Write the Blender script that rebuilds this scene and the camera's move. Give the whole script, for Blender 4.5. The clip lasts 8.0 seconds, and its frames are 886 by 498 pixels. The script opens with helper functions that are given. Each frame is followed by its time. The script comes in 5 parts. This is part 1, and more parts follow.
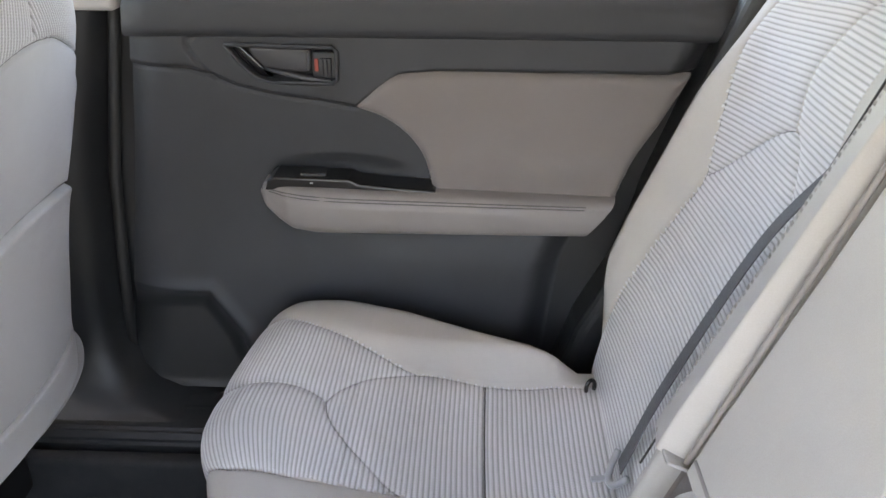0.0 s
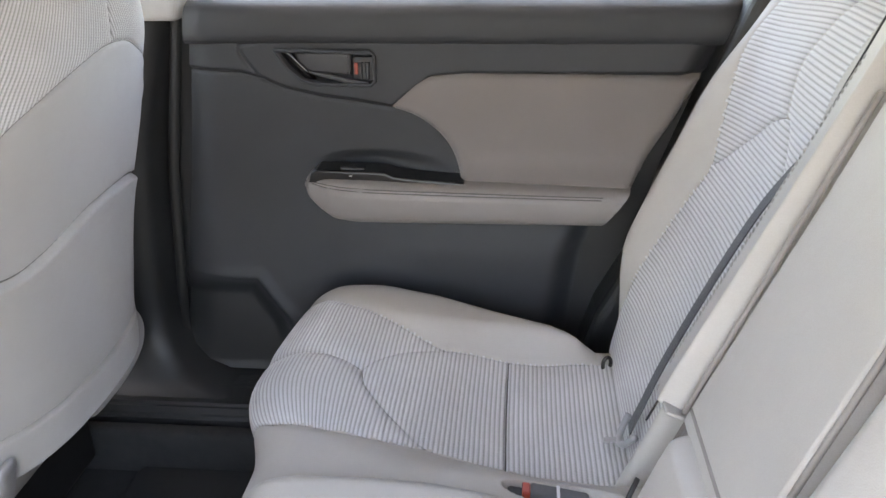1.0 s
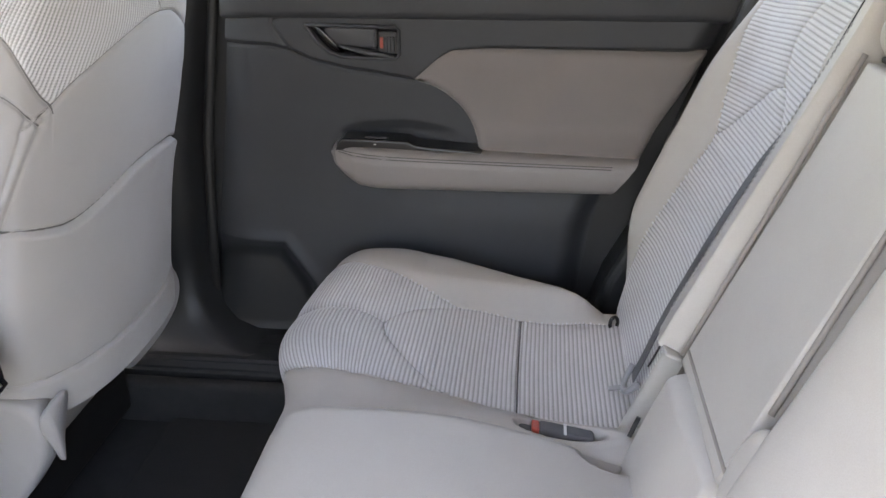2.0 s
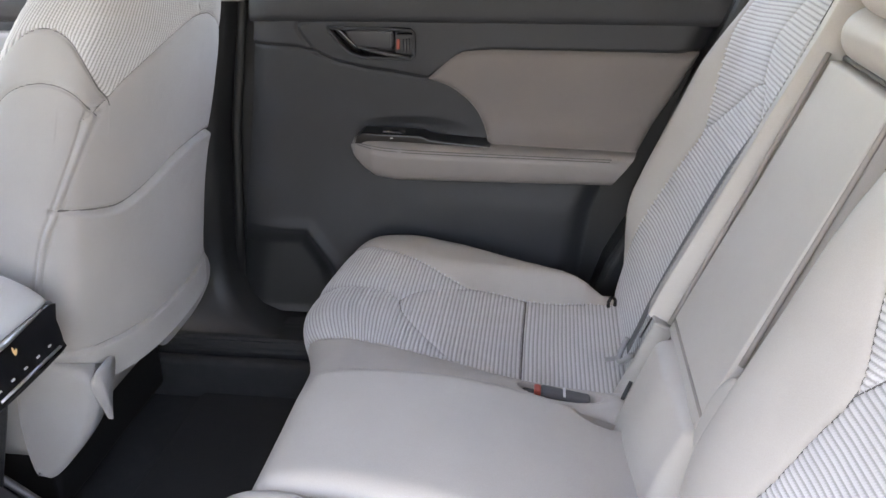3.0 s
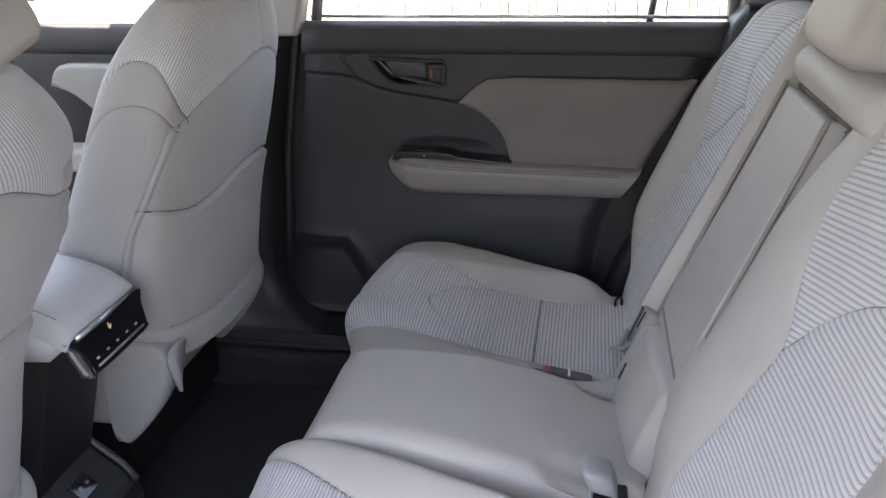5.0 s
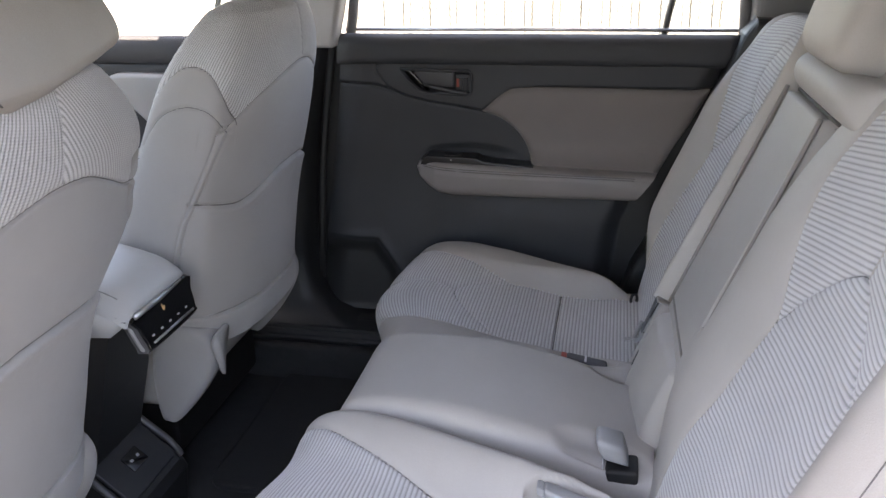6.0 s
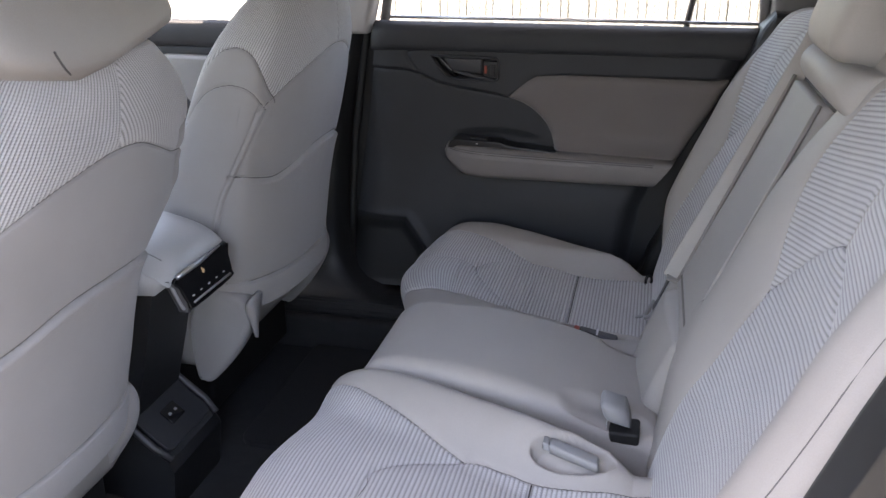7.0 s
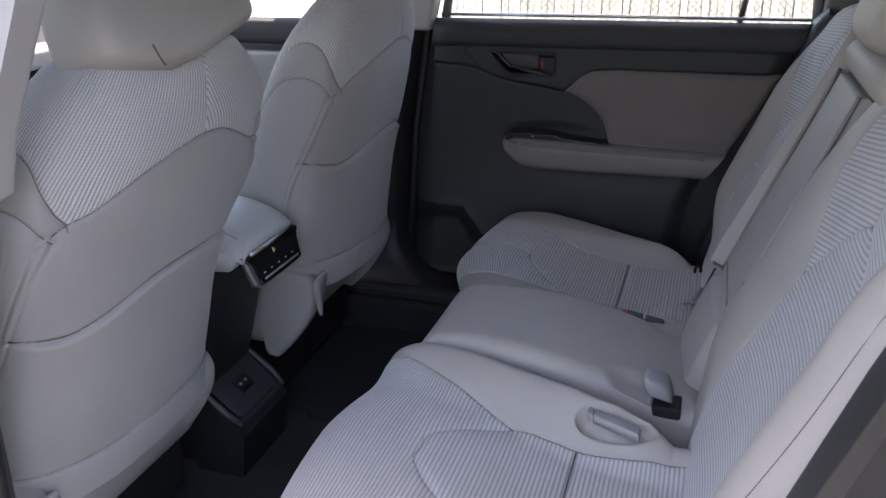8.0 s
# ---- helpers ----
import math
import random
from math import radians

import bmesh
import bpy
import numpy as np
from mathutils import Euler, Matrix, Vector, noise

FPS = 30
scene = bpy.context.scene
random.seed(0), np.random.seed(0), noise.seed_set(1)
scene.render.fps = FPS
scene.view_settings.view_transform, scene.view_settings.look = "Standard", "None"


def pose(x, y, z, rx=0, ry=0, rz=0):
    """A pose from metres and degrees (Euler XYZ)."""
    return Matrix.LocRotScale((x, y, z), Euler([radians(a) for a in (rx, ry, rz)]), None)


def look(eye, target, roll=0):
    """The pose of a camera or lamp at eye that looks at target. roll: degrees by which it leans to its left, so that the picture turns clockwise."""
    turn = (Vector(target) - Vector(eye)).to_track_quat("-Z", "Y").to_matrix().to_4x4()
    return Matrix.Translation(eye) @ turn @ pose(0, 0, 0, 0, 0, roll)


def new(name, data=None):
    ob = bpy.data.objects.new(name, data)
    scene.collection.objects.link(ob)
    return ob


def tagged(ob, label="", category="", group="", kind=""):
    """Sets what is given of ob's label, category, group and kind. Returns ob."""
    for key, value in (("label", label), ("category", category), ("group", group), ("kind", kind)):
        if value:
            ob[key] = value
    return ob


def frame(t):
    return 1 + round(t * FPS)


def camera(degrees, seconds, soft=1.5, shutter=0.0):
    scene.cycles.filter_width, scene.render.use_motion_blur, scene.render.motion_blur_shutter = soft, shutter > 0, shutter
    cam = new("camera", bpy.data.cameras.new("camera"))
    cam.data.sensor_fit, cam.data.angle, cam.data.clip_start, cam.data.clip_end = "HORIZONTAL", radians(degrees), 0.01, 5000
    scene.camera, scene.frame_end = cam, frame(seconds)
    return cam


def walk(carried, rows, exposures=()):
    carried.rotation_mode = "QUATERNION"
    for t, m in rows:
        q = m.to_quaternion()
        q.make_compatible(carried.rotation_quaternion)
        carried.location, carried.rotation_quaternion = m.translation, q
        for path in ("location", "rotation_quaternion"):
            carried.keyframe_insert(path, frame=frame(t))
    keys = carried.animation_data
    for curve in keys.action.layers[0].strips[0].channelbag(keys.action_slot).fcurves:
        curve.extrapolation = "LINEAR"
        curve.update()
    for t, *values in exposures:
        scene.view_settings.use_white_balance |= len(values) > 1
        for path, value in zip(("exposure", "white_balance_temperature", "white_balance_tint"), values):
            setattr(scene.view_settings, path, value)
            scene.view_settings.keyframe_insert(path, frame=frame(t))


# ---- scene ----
cam = camera(55.1, 8.0)
PATH = [
    (0, (0.064, -0.561, 1.366), (-0.009, 1.239, 0.498), 0.2),
    (0.5, (0.078, -0.633, 1.36), (-0.054, 1.177, 0.517), -0.6),
    (1, (0.092, -0.695, 1.355), (-0.077, 1.126, 0.544), -0.8),
    (1.5, (0.095, -0.751, 1.344), (-0.099, 1.075, 0.552), -0.7),
    (2, (0.096, -0.802, 1.339), (-0.107, 1.012, 0.52), -0.4),
    (2.2, (0.084, -0.829, 1.359), (-0.116, 0.974, 0.516), -0.2),
    (3.3, (0.114, -0.962, 1.355), (-0.134, 0.863, 0.574), -0.7),
    (3.5, (0.115, -0.978, 1.36), (-0.152, 0.851, 0.596), -0.9),
    (4, (0.119, -1.039, 1.367), (-0.168, 0.791, 0.613), -1.0),
    (4.5, (0.135, -1.11, 1.37), (-0.163, 0.728, 0.639), -0.9),
    (4.7, (0.15, -1.118, 1.398), (-0.16, 0.71, 0.649), -1.0),
    (5.8, (0.174, -1.254, 1.39), (-0.165, 0.581, 0.672), -1.0),
    (6, (0.178, -1.269, 1.394), (-0.195, 0.565, 0.689), -1.1),
    (6.5, (0.194, -1.317, 1.392), (-0.231, 0.506, 0.689), -1.3),
    (7, (0.217, -1.365, 1.394), (-0.227, 0.448, 0.675), -0.3),
    (7.5, (0.232, -1.417, 1.397), (-0.273, 0.374, 0.665), -0.3),
    (8, (0.248, -1.459, 1.4), (-0.327, 0.316, 0.68), -0.9),
]
# stops, kelvin and tint of the clip's own camera
EXPOSURES = [(0, 4.37, 8700, 17), (1, 4.37, 8700, 17), (1.5, 4.18, 8700, 17), (2, 4.1, 8700, 18), (3.5, 4.03, 8650, 19), (4, 3.77, 8550, 19), (4.5, 3.47, 8350, 19), (6, 3.2, 8150, 19), (6.5, 3.05, 8050, 20), (7, 3.0, 7950, 20), (7.5, 2.96, 7800, 20), (8, 2.47, 7450, 20)]
walk(cam, [(t, look(eye, target, roll)) for t, eye, target, roll in PATH], EXPOSURES)

# ---- light ----
world = bpy.data.worlds.new("sky")
scene.world = world
world.use_nodes = True
wn = world.node_tree
sky = wn.nodes.new("ShaderNodeTexSky")
sky.sky_type, sky.sun_disc = "NISHITA", False
sky.sun_elevation, sky.sun_rotation = radians(84.6), radians(220)
sky.dust_density = 2.0
wn.links.new(sky.outputs[0], wn.nodes["Background"].inputs[0])
wn.nodes["Background"].inputs[1].default_value = 0.15
sun = new("sun", bpy.data.lights.new("sun", "SUN"))
sun.data.energy, sun.data.angle, sun.data.color = 4.0, radians(0.6), (1.0, 0.96, 0.9)
sun.matrix_world = look((-0.151, -0.180, 2.5), (0, 0, 0))


# ---- materials ----
def surface(name, colour, rough=0.6, metal=0.0, grain=0.0, grain_size=900.0, mottle=0.08, mottle_size=9.0, spec=0.5, sheen=0.0, creases=0.0):
    """A node material: base colour with slow mottling and fine grain, both at real size."""
    m = bpy.data.materials.new(name)
    m.use_nodes = True
    nt = m.node_tree
    b = nt.nodes["Principled BSDF"]
    co = nt.nodes.new("ShaderNodeTexCoord")
    slow = nt.nodes.new("ShaderNodeTexNoise")
    slow.inputs["Scale"].default_value, slow.inputs["Detail"].default_value = mottle_size, 5
    nt.links.new(co.outputs["Object"], slow.inputs["Vector"])
    fine = nt.nodes.new("ShaderNodeTexNoise")
    fine.inputs["Scale"].default_value, fine.inputs["Detail"].default_value = grain_size, 2
    nt.links.new(co.outputs["Object"], fine.inputs["Vector"])
    ramp = nt.nodes.new("ShaderNodeMapRange")
    ramp.inputs["From Min"].default_value, ramp.inputs["From Max"].default_value = 0.3, 0.7
    ramp.inputs["To Min"].default_value, ramp.inputs["To Max"].default_value = 1 - mottle, 1 + mottle
    nt.links.new(slow.outputs[0], ramp.inputs[0])
    ramp2 = nt.nodes.new("ShaderNodeMapRange")
    ramp2.inputs["From Min"].default_value, ramp2.inputs["From Max"].default_value = 0.3, 0.7
    ramp2.inputs["To Min"].default_value, ramp2.inputs["To Max"].default_value = 1 - mottle * 0.8, 1 + mottle * 0.8
    nt.links.new(fine.outputs[0], ramp2.inputs[0])
    mul = nt.nodes.new("ShaderNodeMath")
    mul.operation = "MULTIPLY"
    nt.links.new(ramp.outputs[0], mul.inputs[0])
    nt.links.new(ramp2.outputs[0], mul.inputs[1])
    mix = nt.nodes.new("ShaderNodeVectorMath")
    mix.operation = "SCALE"
    mix.inputs[0].default_value = colour
    nt.links.new(mul.outputs[0], mix.inputs["Scale"])
    nt.links.new(mix.outputs[0], b.inputs["Base Color"])
    rr = nt.nodes.new("ShaderNodeMapRange")
    rr.inputs["To Min"].default_value, rr.inputs["To Max"].default_value = max(rough - 0.08, 0.02), min(rough + 0.08, 1)
    nt.links.new(slow.outputs[0], rr.inputs[0])
    nt.links.new(rr.outputs[0], b.inputs["Roughness"])
    b.inputs["Metallic"].default_value = metal
    b.inputs["Specular IOR Level"].default_value = spec
    b.inputs["Sheen Weight"].default_value = sheen
    if grain > 0:
        bump = nt.nodes.new("ShaderNodeBump")
        bump.inputs["Strength"].default_value, bump.inputs["Distance"].default_value = grain, 0.001
        nt.links.new(fine.outputs[0], bump.inputs["Height"])
        nt.links.new(bump.outputs[0], b.inputs["Normal"])
        if creases > 0:
            wave = nt.nodes.new("ShaderNodeTexNoise")
            wave.inputs["Scale"].default_value, wave.inputs["Detail"].default_value = 22.0, 3
            wave.inputs["Distortion"].default_value = 0.6
            nt.links.new(co.outputs["Object"], wave.inputs["Vector"])
            wide = nt.nodes.new("ShaderNodeBump")
            wide.inputs["Strength"].default_value, wide.inputs["Distance"].default_value = creases, 0.004
            nt.links.new(wave.outputs[0], wide.inputs["Height"])
            nt.links.new(wide.outputs[0], bump.inputs["Normal"])
    return m


LEATHER = surface("seat vinyl", (0.345, 0.322, 0.297), 0.56, grain=0.25, grain_size=700, mottle=0.04, spec=0.32, creases=0.22)
KNIT = surface("seat knit", (0.288, 0.272, 0.263), 0.85, grain=0.4, grain_size=1100, mottle=0.05, sheen=0.2, creases=0.28)
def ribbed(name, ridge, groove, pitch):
    """Corded cloth: pale cords with the grooves' shade put into the colour, and a fine cross weave; the UV map is in
    metres across the cords.
    """
    m = surface(name, ridge, 0.9, mottle=0.05, sheen=0.2)
    nt = m.node_tree
    b = nt.nodes["Principled BSDF"]
    uv = nt.nodes.new("ShaderNodeUVMap")
    sep = nt.nodes.new("ShaderNodeSeparateXYZ")
    nt.links.new(uv.outputs[0], sep.inputs[0])

    def math_node(op, a, c=None):
        n = nt.nodes.new("ShaderNodeMath")
        n.operation = op
        for i, v in enumerate((a, c)):
            if v is None:
                continue
            if isinstance(v, (int, float)):
                n.inputs[i].default_value = v
            else:
                nt.links.new(v, n.inputs[i])
        return n.outputs[0]

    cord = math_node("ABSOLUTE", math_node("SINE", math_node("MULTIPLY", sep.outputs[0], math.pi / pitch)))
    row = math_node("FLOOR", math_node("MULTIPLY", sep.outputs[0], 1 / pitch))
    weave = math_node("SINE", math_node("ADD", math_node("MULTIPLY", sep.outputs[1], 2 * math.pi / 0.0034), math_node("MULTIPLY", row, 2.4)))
    # darker colour between the cords stands in for shade in the grooves
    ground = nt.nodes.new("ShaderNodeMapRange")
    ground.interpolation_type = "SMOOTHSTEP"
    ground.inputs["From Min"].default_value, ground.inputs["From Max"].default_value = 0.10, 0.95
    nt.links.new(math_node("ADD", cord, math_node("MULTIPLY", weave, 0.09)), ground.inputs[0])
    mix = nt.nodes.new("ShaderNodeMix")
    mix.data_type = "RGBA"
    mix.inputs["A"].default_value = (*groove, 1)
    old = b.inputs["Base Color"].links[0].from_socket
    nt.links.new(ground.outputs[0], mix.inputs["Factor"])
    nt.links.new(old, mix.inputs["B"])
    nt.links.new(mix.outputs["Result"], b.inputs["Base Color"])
    bump = nt.nodes.new("ShaderNodeBump")
    bump.inputs["Strength"].default_value, bump.inputs["Distance"].default_value = 0.5, 0.0006
    nt.links.new(math_node("ADD", math_node("MULTIPLY", weave, 0.5), cord), bump.inputs["Height"])
    nt.links.new(bump.outputs[0], b.inputs["Normal"])
    return m


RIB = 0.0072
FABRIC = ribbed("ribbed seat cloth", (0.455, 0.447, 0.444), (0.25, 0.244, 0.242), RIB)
THREAD_AND_SHADE = surface("seam thread and crease shade", (0.105, 0.098, 0.095), 0.8, mottle=0.1)
PLASTIC = surface("soft black trim", (0.030, 0.031, 0.034), 0.5, grain=0.5, grain_size=1400, mottle=0.1, spec=0.34)
PLASTIC_LOW = surface("hard black trim", (0.017, 0.0175, 0.0185), 0.42, grain=0.4, grain_size=1100, mottle=0.12, spec=0.42)
GLOSS = surface("piano black trim", (0.008, 0.008, 0.009), 0.1, mottle=0.05)
SATIN = surface("satin black trim", (0.007, 0.007, 0.008), 0.32, mottle=0.08, spec=0.35)
CHARCOAL = surface("dark grey trim", (0.05, 0.05, 0.053), 0.4, grain=0.3, mottle=0.08)
INSERT = surface("taupe door cloth", (0.152, 0.130, 0.120), 0.8, grain=0.4, grain_size=1300, mottle=0.05, sheen=0.15)
GAP_SHADE = surface("taupe gap shade", (0.20, 0.18, 0.165), 0.7, mottle=0.08)
ARMPAD = surface("greige arm pad", (0.185, 0.165, 0.155), 0.55, grain=0.3, grain_size=900, mottle=0.05)
CARPET = surface("black carpet", (0.016, 0.0165, 0.0175), 0.95, grain=1.0, grain_size=500, mottle=0.3, mottle_size=30)
MAT = surface("black floor mat", (0.013, 0.0135, 0.0145), 0.85, grain=1.0, grain_size=420, mottle=0.25, mottle_size=40)
LIGHT_TRIM = surface("light grey pillar trim", (0.34, 0.325, 0.31), 0.6, grain=0.3, mottle=0.03)
HEADLINER = surface("grey headliner cloth", (0.32, 0.31, 0.30), 0.95, grain=0.5, grain_size=800, mottle=0.04)
CTRIM = surface("grey rear pillar trim", (0.16, 0.16, 0.165), 0.6, grain=0.3, mottle=0.05)
WEBBING = surface("grey belt webbing", (0.075, 0.076, 0.080), 0.7, grain=0.6, grain_size=1500, mottle=0.06)
SHADE_AND_STITCH = surface("dark grey gap shade and stitching", (0.075, 0.069, 0.064), 0.8, mottle=0.1)
RECESS_AND_SHADE = surface("dark plastic and recess shade", (0.02, 0.02, 0.021), 0.6, mottle=0.1)
BUCKLE = surface("grey buckle plastic", (0.25, 0.25, 0.25), 0.4, mottle=0.05)
RED = surface("red plastic", (0.34, 0.045, 0.025), 0.4, mottle=0.05)
SILVER = surface("satin silver trim", (0.55, 0.56, 0.57), 0.3, metal=0.9, mottle=0.04)
CHROME = surface("chrome", (0.75, 0.76, 0.78), 0.12, metal=1.0, mottle=0.03)
LID = surface("pale grey console vinyl", (0.43, 0.43, 0.43), 0.33, grain=0.25, mottle=0.04)
PALE = surface("pale grey door vinyl", (0.24, 0.245, 0.25), 0.55, grain=0.25, mottle=0.04)
GAP_BACKING = surface("slat gap backing", (0.46, 0.44, 0.38), 0.9, mottle=0.2)
MIRROR = surface("mirror glass", (0.9, 0.91, 0.92), 0.03, metal=1.0, mottle=0.02)
BLACK = surface("matte black", (0.006, 0.006, 0.006), 0.7, mottle=0.1)
ICON = surface("white print", (0.55, 0.55, 0.55), 0.5, mottle=0.02)
AMBER = surface("amber print", (0.8, 0.55, 0.25), 0.5, mottle=0.02)
PAINT = surface("grey body paint", (0.3, 0.31, 0.32), 0.3, mottle=0.03)
RUBBER = surface("black rubber seal", (0.012, 0.012, 0.012), 0.6, mottle=0.1)
CONCRETE = surface("sunlit concrete", (0.52, 0.5, 0.46), 0.9, grain=0.8, grain_size=60, mottle=0.12, mottle_size=1.2)
ASPHALT = surface("worn asphalt", (0.052, 0.051, 0.05), 0.9, grain=0.8, grain_size=60, mottle=0.12, mottle_size=1.2)
SLAT = surface("cream fence slat", (0.54, 0.52, 0.47), 0.6, mottle=0.12, mottle_size=5)
WIRE = surface("galvanised wire", (0.06, 0.06, 0.06), 0.6, metal=0.2, mottle=0.1)


def glass(name):
    m = bpy.data.materials.new(name)
    m.use_nodes = True
    nt = m.node_tree
    nt.nodes.remove(nt.nodes["Principled BSDF"])
    t = nt.nodes.new("ShaderNodeBsdfTransparent")
    t.inputs[0].default_value = (0.82, 0.86, 0.84, 1)
    g = nt.nodes.new("ShaderNodeBsdfGlossy")
    g.inputs["Roughness"].default_value = 0.02
    f = nt.nodes.new("ShaderNodeFresnel")
    f.inputs[0].default_value = 1.45
    x = nt.nodes.new("ShaderNodeMixShader")
    nt.links.new(f.outputs[0], x.inputs[0])
    nt.links.new(t.outputs[0], x.inputs[1])
    nt.links.new(g.outputs[0], x.inputs[2])
    nt.links.new(x.outputs[0], nt.nodes["Material Output"].inputs[0])
    return m


GLASS = glass("window glass")
TINTED = glass("tinted rear glass")
TINTED.node_tree.nodes["Transparent BSDF"].inputs[0].default_value = (0.12, 0.13, 0.13, 1)


# ---- mesh helpers ----
def mesh_object(name, verts, faces, material, parent=None, label="", smooth=True):
    me = bpy.data.meshes.new(name)
    me.from_pydata([tuple(map(float, v)) for v in verts], [], [tuple(map(int, f)) for f in faces])
    me.materials.append(material)
    if smooth:
        me.polygons.foreach_set("use_smooth", [True] * len(me.polygons))
    me.update()
    ob = new(name, me)
    if parent:
        ob.parent = parent
    if label:
        ob["label"] = label
    return ob


def part(name, bm, material, parent, label="", smooth=False):
    """Links a bmesh as one mesh object under a thing or a part."""
    bmesh.ops.recalc_face_normals(bm, faces=bm.faces[:])
    me = bpy.data.meshes.new(name)
    bm.to_mesh(me)
    bm.free()
    me.materials.append(material)
    if smooth:
        me.polygons.foreach_set("use_smooth", [True] * len(me.polygons))
    ob = new(name, me)
    if parent:
        ob.parent = parent
    if label:
        ob["label"] = label
    return ob


def thing(name, label, category, group="", kind=""):
    return tagged(new(name), label, category, group, kind)


def curve(points, n=8, closed=False):
    """Catmull-Rom through the points."""
    p = np.array(points, float)
    k = len(p)
    out = []
    last = k if closed else k - 1
    for i in range(last):
        if closed:
            a, b, c, d = p[(i - 1) % k], p[i], p[(i + 1) % k], p[(i + 2) % k]
        else:
            b, c = p[i], p[i + 1]
            a = p[i - 1] if i > 0 else 2 * b - c
            d = p[i + 2] if i + 2 < k else 2 * c - b
        for j in range(n):
            t = j / n
            out.append(0.5 * (2 * b + (c - a) * t + (2 * a - 5 * b + 4 * c - d) * t * t + (3 * b - a - 3 * c + d) * t ** 3))
    if not closed:
        out.append(p[-1])
    return np.array(out)


def resample(points, n):
    p = np.array(points, float)
    s = np.concatenate([[0], np.cumsum(np.linalg.norm(np.diff(p, axis=0), axis=1))])
    u = np.linspace(0, s[-1], n)
    return np.stack([np.interp(u, s, p[:, i]) for i in range(p.shape[1])], 1), u


def box_bm(lo, hi, bevel=0.0, segments=3):
    bm = bmesh.new()
    bmesh.ops.create_cube(bm, size=1)
    lo, hi = Vector(lo), Vector(hi)
    for v in bm.verts:
        v.co = Vector([lo[i] + (v.co[i] + 0.5) * (hi[i] - lo[i]) for i in range(3)])
    if bevel > 0:
        bmesh.ops.bevel(bm, geom=bm.edges[:], offset=bevel, segments=segments, profile=0.5, affect="EDGES")
    return bm


def slab_bm(outline, depth, bevel, place, rings=4, crown=0.0):
    """A padded plate: a closed outline (a, b) raised by depth with a rounded rim; place maps (a, b, height) to the world."""
    o = np.array(outline, float)
    area = 0.5 * np.sum(o[:, 0] * np.roll(o[:, 1], -1) - np.roll(o[:, 0], -1) * o[:, 1])
    if area < 0:
        o = o[::-1]
    d = np.roll(o, -1, 0) - np.roll(o, 1, 0)
    d /= np.maximum(np.linalg.norm(d, axis=1, keepdims=True), 1e-9)
    inward = np.stack([-d[:, 1], d[:, 0]], 1)
    bm = bmesh.new()
    loops = []
    steps = [(0.0, 0.0)] + [(bevel * (1 - math.cos(a)), depth - bevel + bevel * math.sin(a)) for a in np.linspace(0, math.pi / 2, rings + 1)]
    if crown > 0:
        steps.append((bevel * 2.2, depth + crown))
    for off, h in steps:
        loops.append([bm.verts.new(place(a, b, h)) for a, b in o + inward * off])
    n = len(o)
    for l0, l1 in zip(loops, loops[1:]):
        for i in range(n):
            bm.faces.new((l0[i], l0[(i + 1) % n], l1[(i + 1) % n], l1[i]))
    bm.faces.new(loops[-1])
    bm.faces.new(loops[0][::-1])
    return bm


def tube_bm(points, radius, sides=8, flat=None):
    """A swept tube or, with flat=(width, thickness, side vector), a strap."""
    p = [Vector(q) for q in points]
    bm = bmesh.new()
    loops = []
    for i, q in enumerate(p):
        t = (p[min(i + 1, len(p) - 1)] - p[max(i - 1, 0)]).normalized()
        if flat:
            a = Vector(flat[2])
            a = (a - t * a.dot(t)).normalized()
            b = t.cross(a)
            w, h = flat[0] / 2, flat[1] / 2
            ring = [q + a * w * x + b * h * y for x, y in ((-1, -0.4), (-0.94, -1), (0.94, -1), (1, -0.4), (1, 0.4), (0.94, 1), (-0.94, 1), (-1, 0.4))]
        else:
            a = t.orthogonal() if i == 0 else (loops_a - t * loops_a.dot(t))
            a = a.normalized()
            loops_a = a
            b = t.cross(a)
            r = radius[i] if isinstance(radius, (list, tuple)) else radius
            ring = [q + (a * math.cos(k * 2 * math.pi / sides) + b * math.sin(k * 2 * math.pi / sides)) * r for k in range(sides)]
        loops.append([bm.verts.new(v) for v in ring])
    n = len(loops[0])
    for l0, l1 in zip(loops, loops[1:]):
        for i in range(n):
            bm.faces.new((l0[i], l0[(i + 1) % n], l1[(i + 1) % n], l1[i]))
    bm.faces.new(loops[0][::-1])
    bm.faces.new(loops[-1])
    return bm


def dist_to(polyline, a, b):
    """Distance of every (a, b) from a polyline."""
    best = np.full(a.shape, 9.0)
    for (x0, y0), (x1, y1) in zip(polyline, polyline[1:]):
        dx, dy = x1 - x0, y1 - y0
        t = np.clip(((a - x0) * dx + (b - y0) * dy) / (dx * dx + dy * dy + 1e-12), 0, 1)
        best = np.minimum(best, np.hypot(a - x0 - t * dx, b - y0 - t * dy))
    return best


def inside(poly, a, b):
    r = np.zeros(a.shape, bool)
    n = len(poly)
    for i in range(n):
        (x0, y0), (x1, y1) = poly[i], poly[(i + 1) % n]
        c = ((y0 > b) != (y1 > b)) & (a < (x1 - x0) * (b - y0) / ((y1 - y0) if y1 != y0 else 1e-9) + x0)
        r ^= c
    return r


def seam_dip(d, puff=0.0055, wide=0.012, groove=0.0034, narrow=0.0020):
    return -puff * np.exp(-d / wide) - groove * np.exp(-(d / narrow) ** 2)


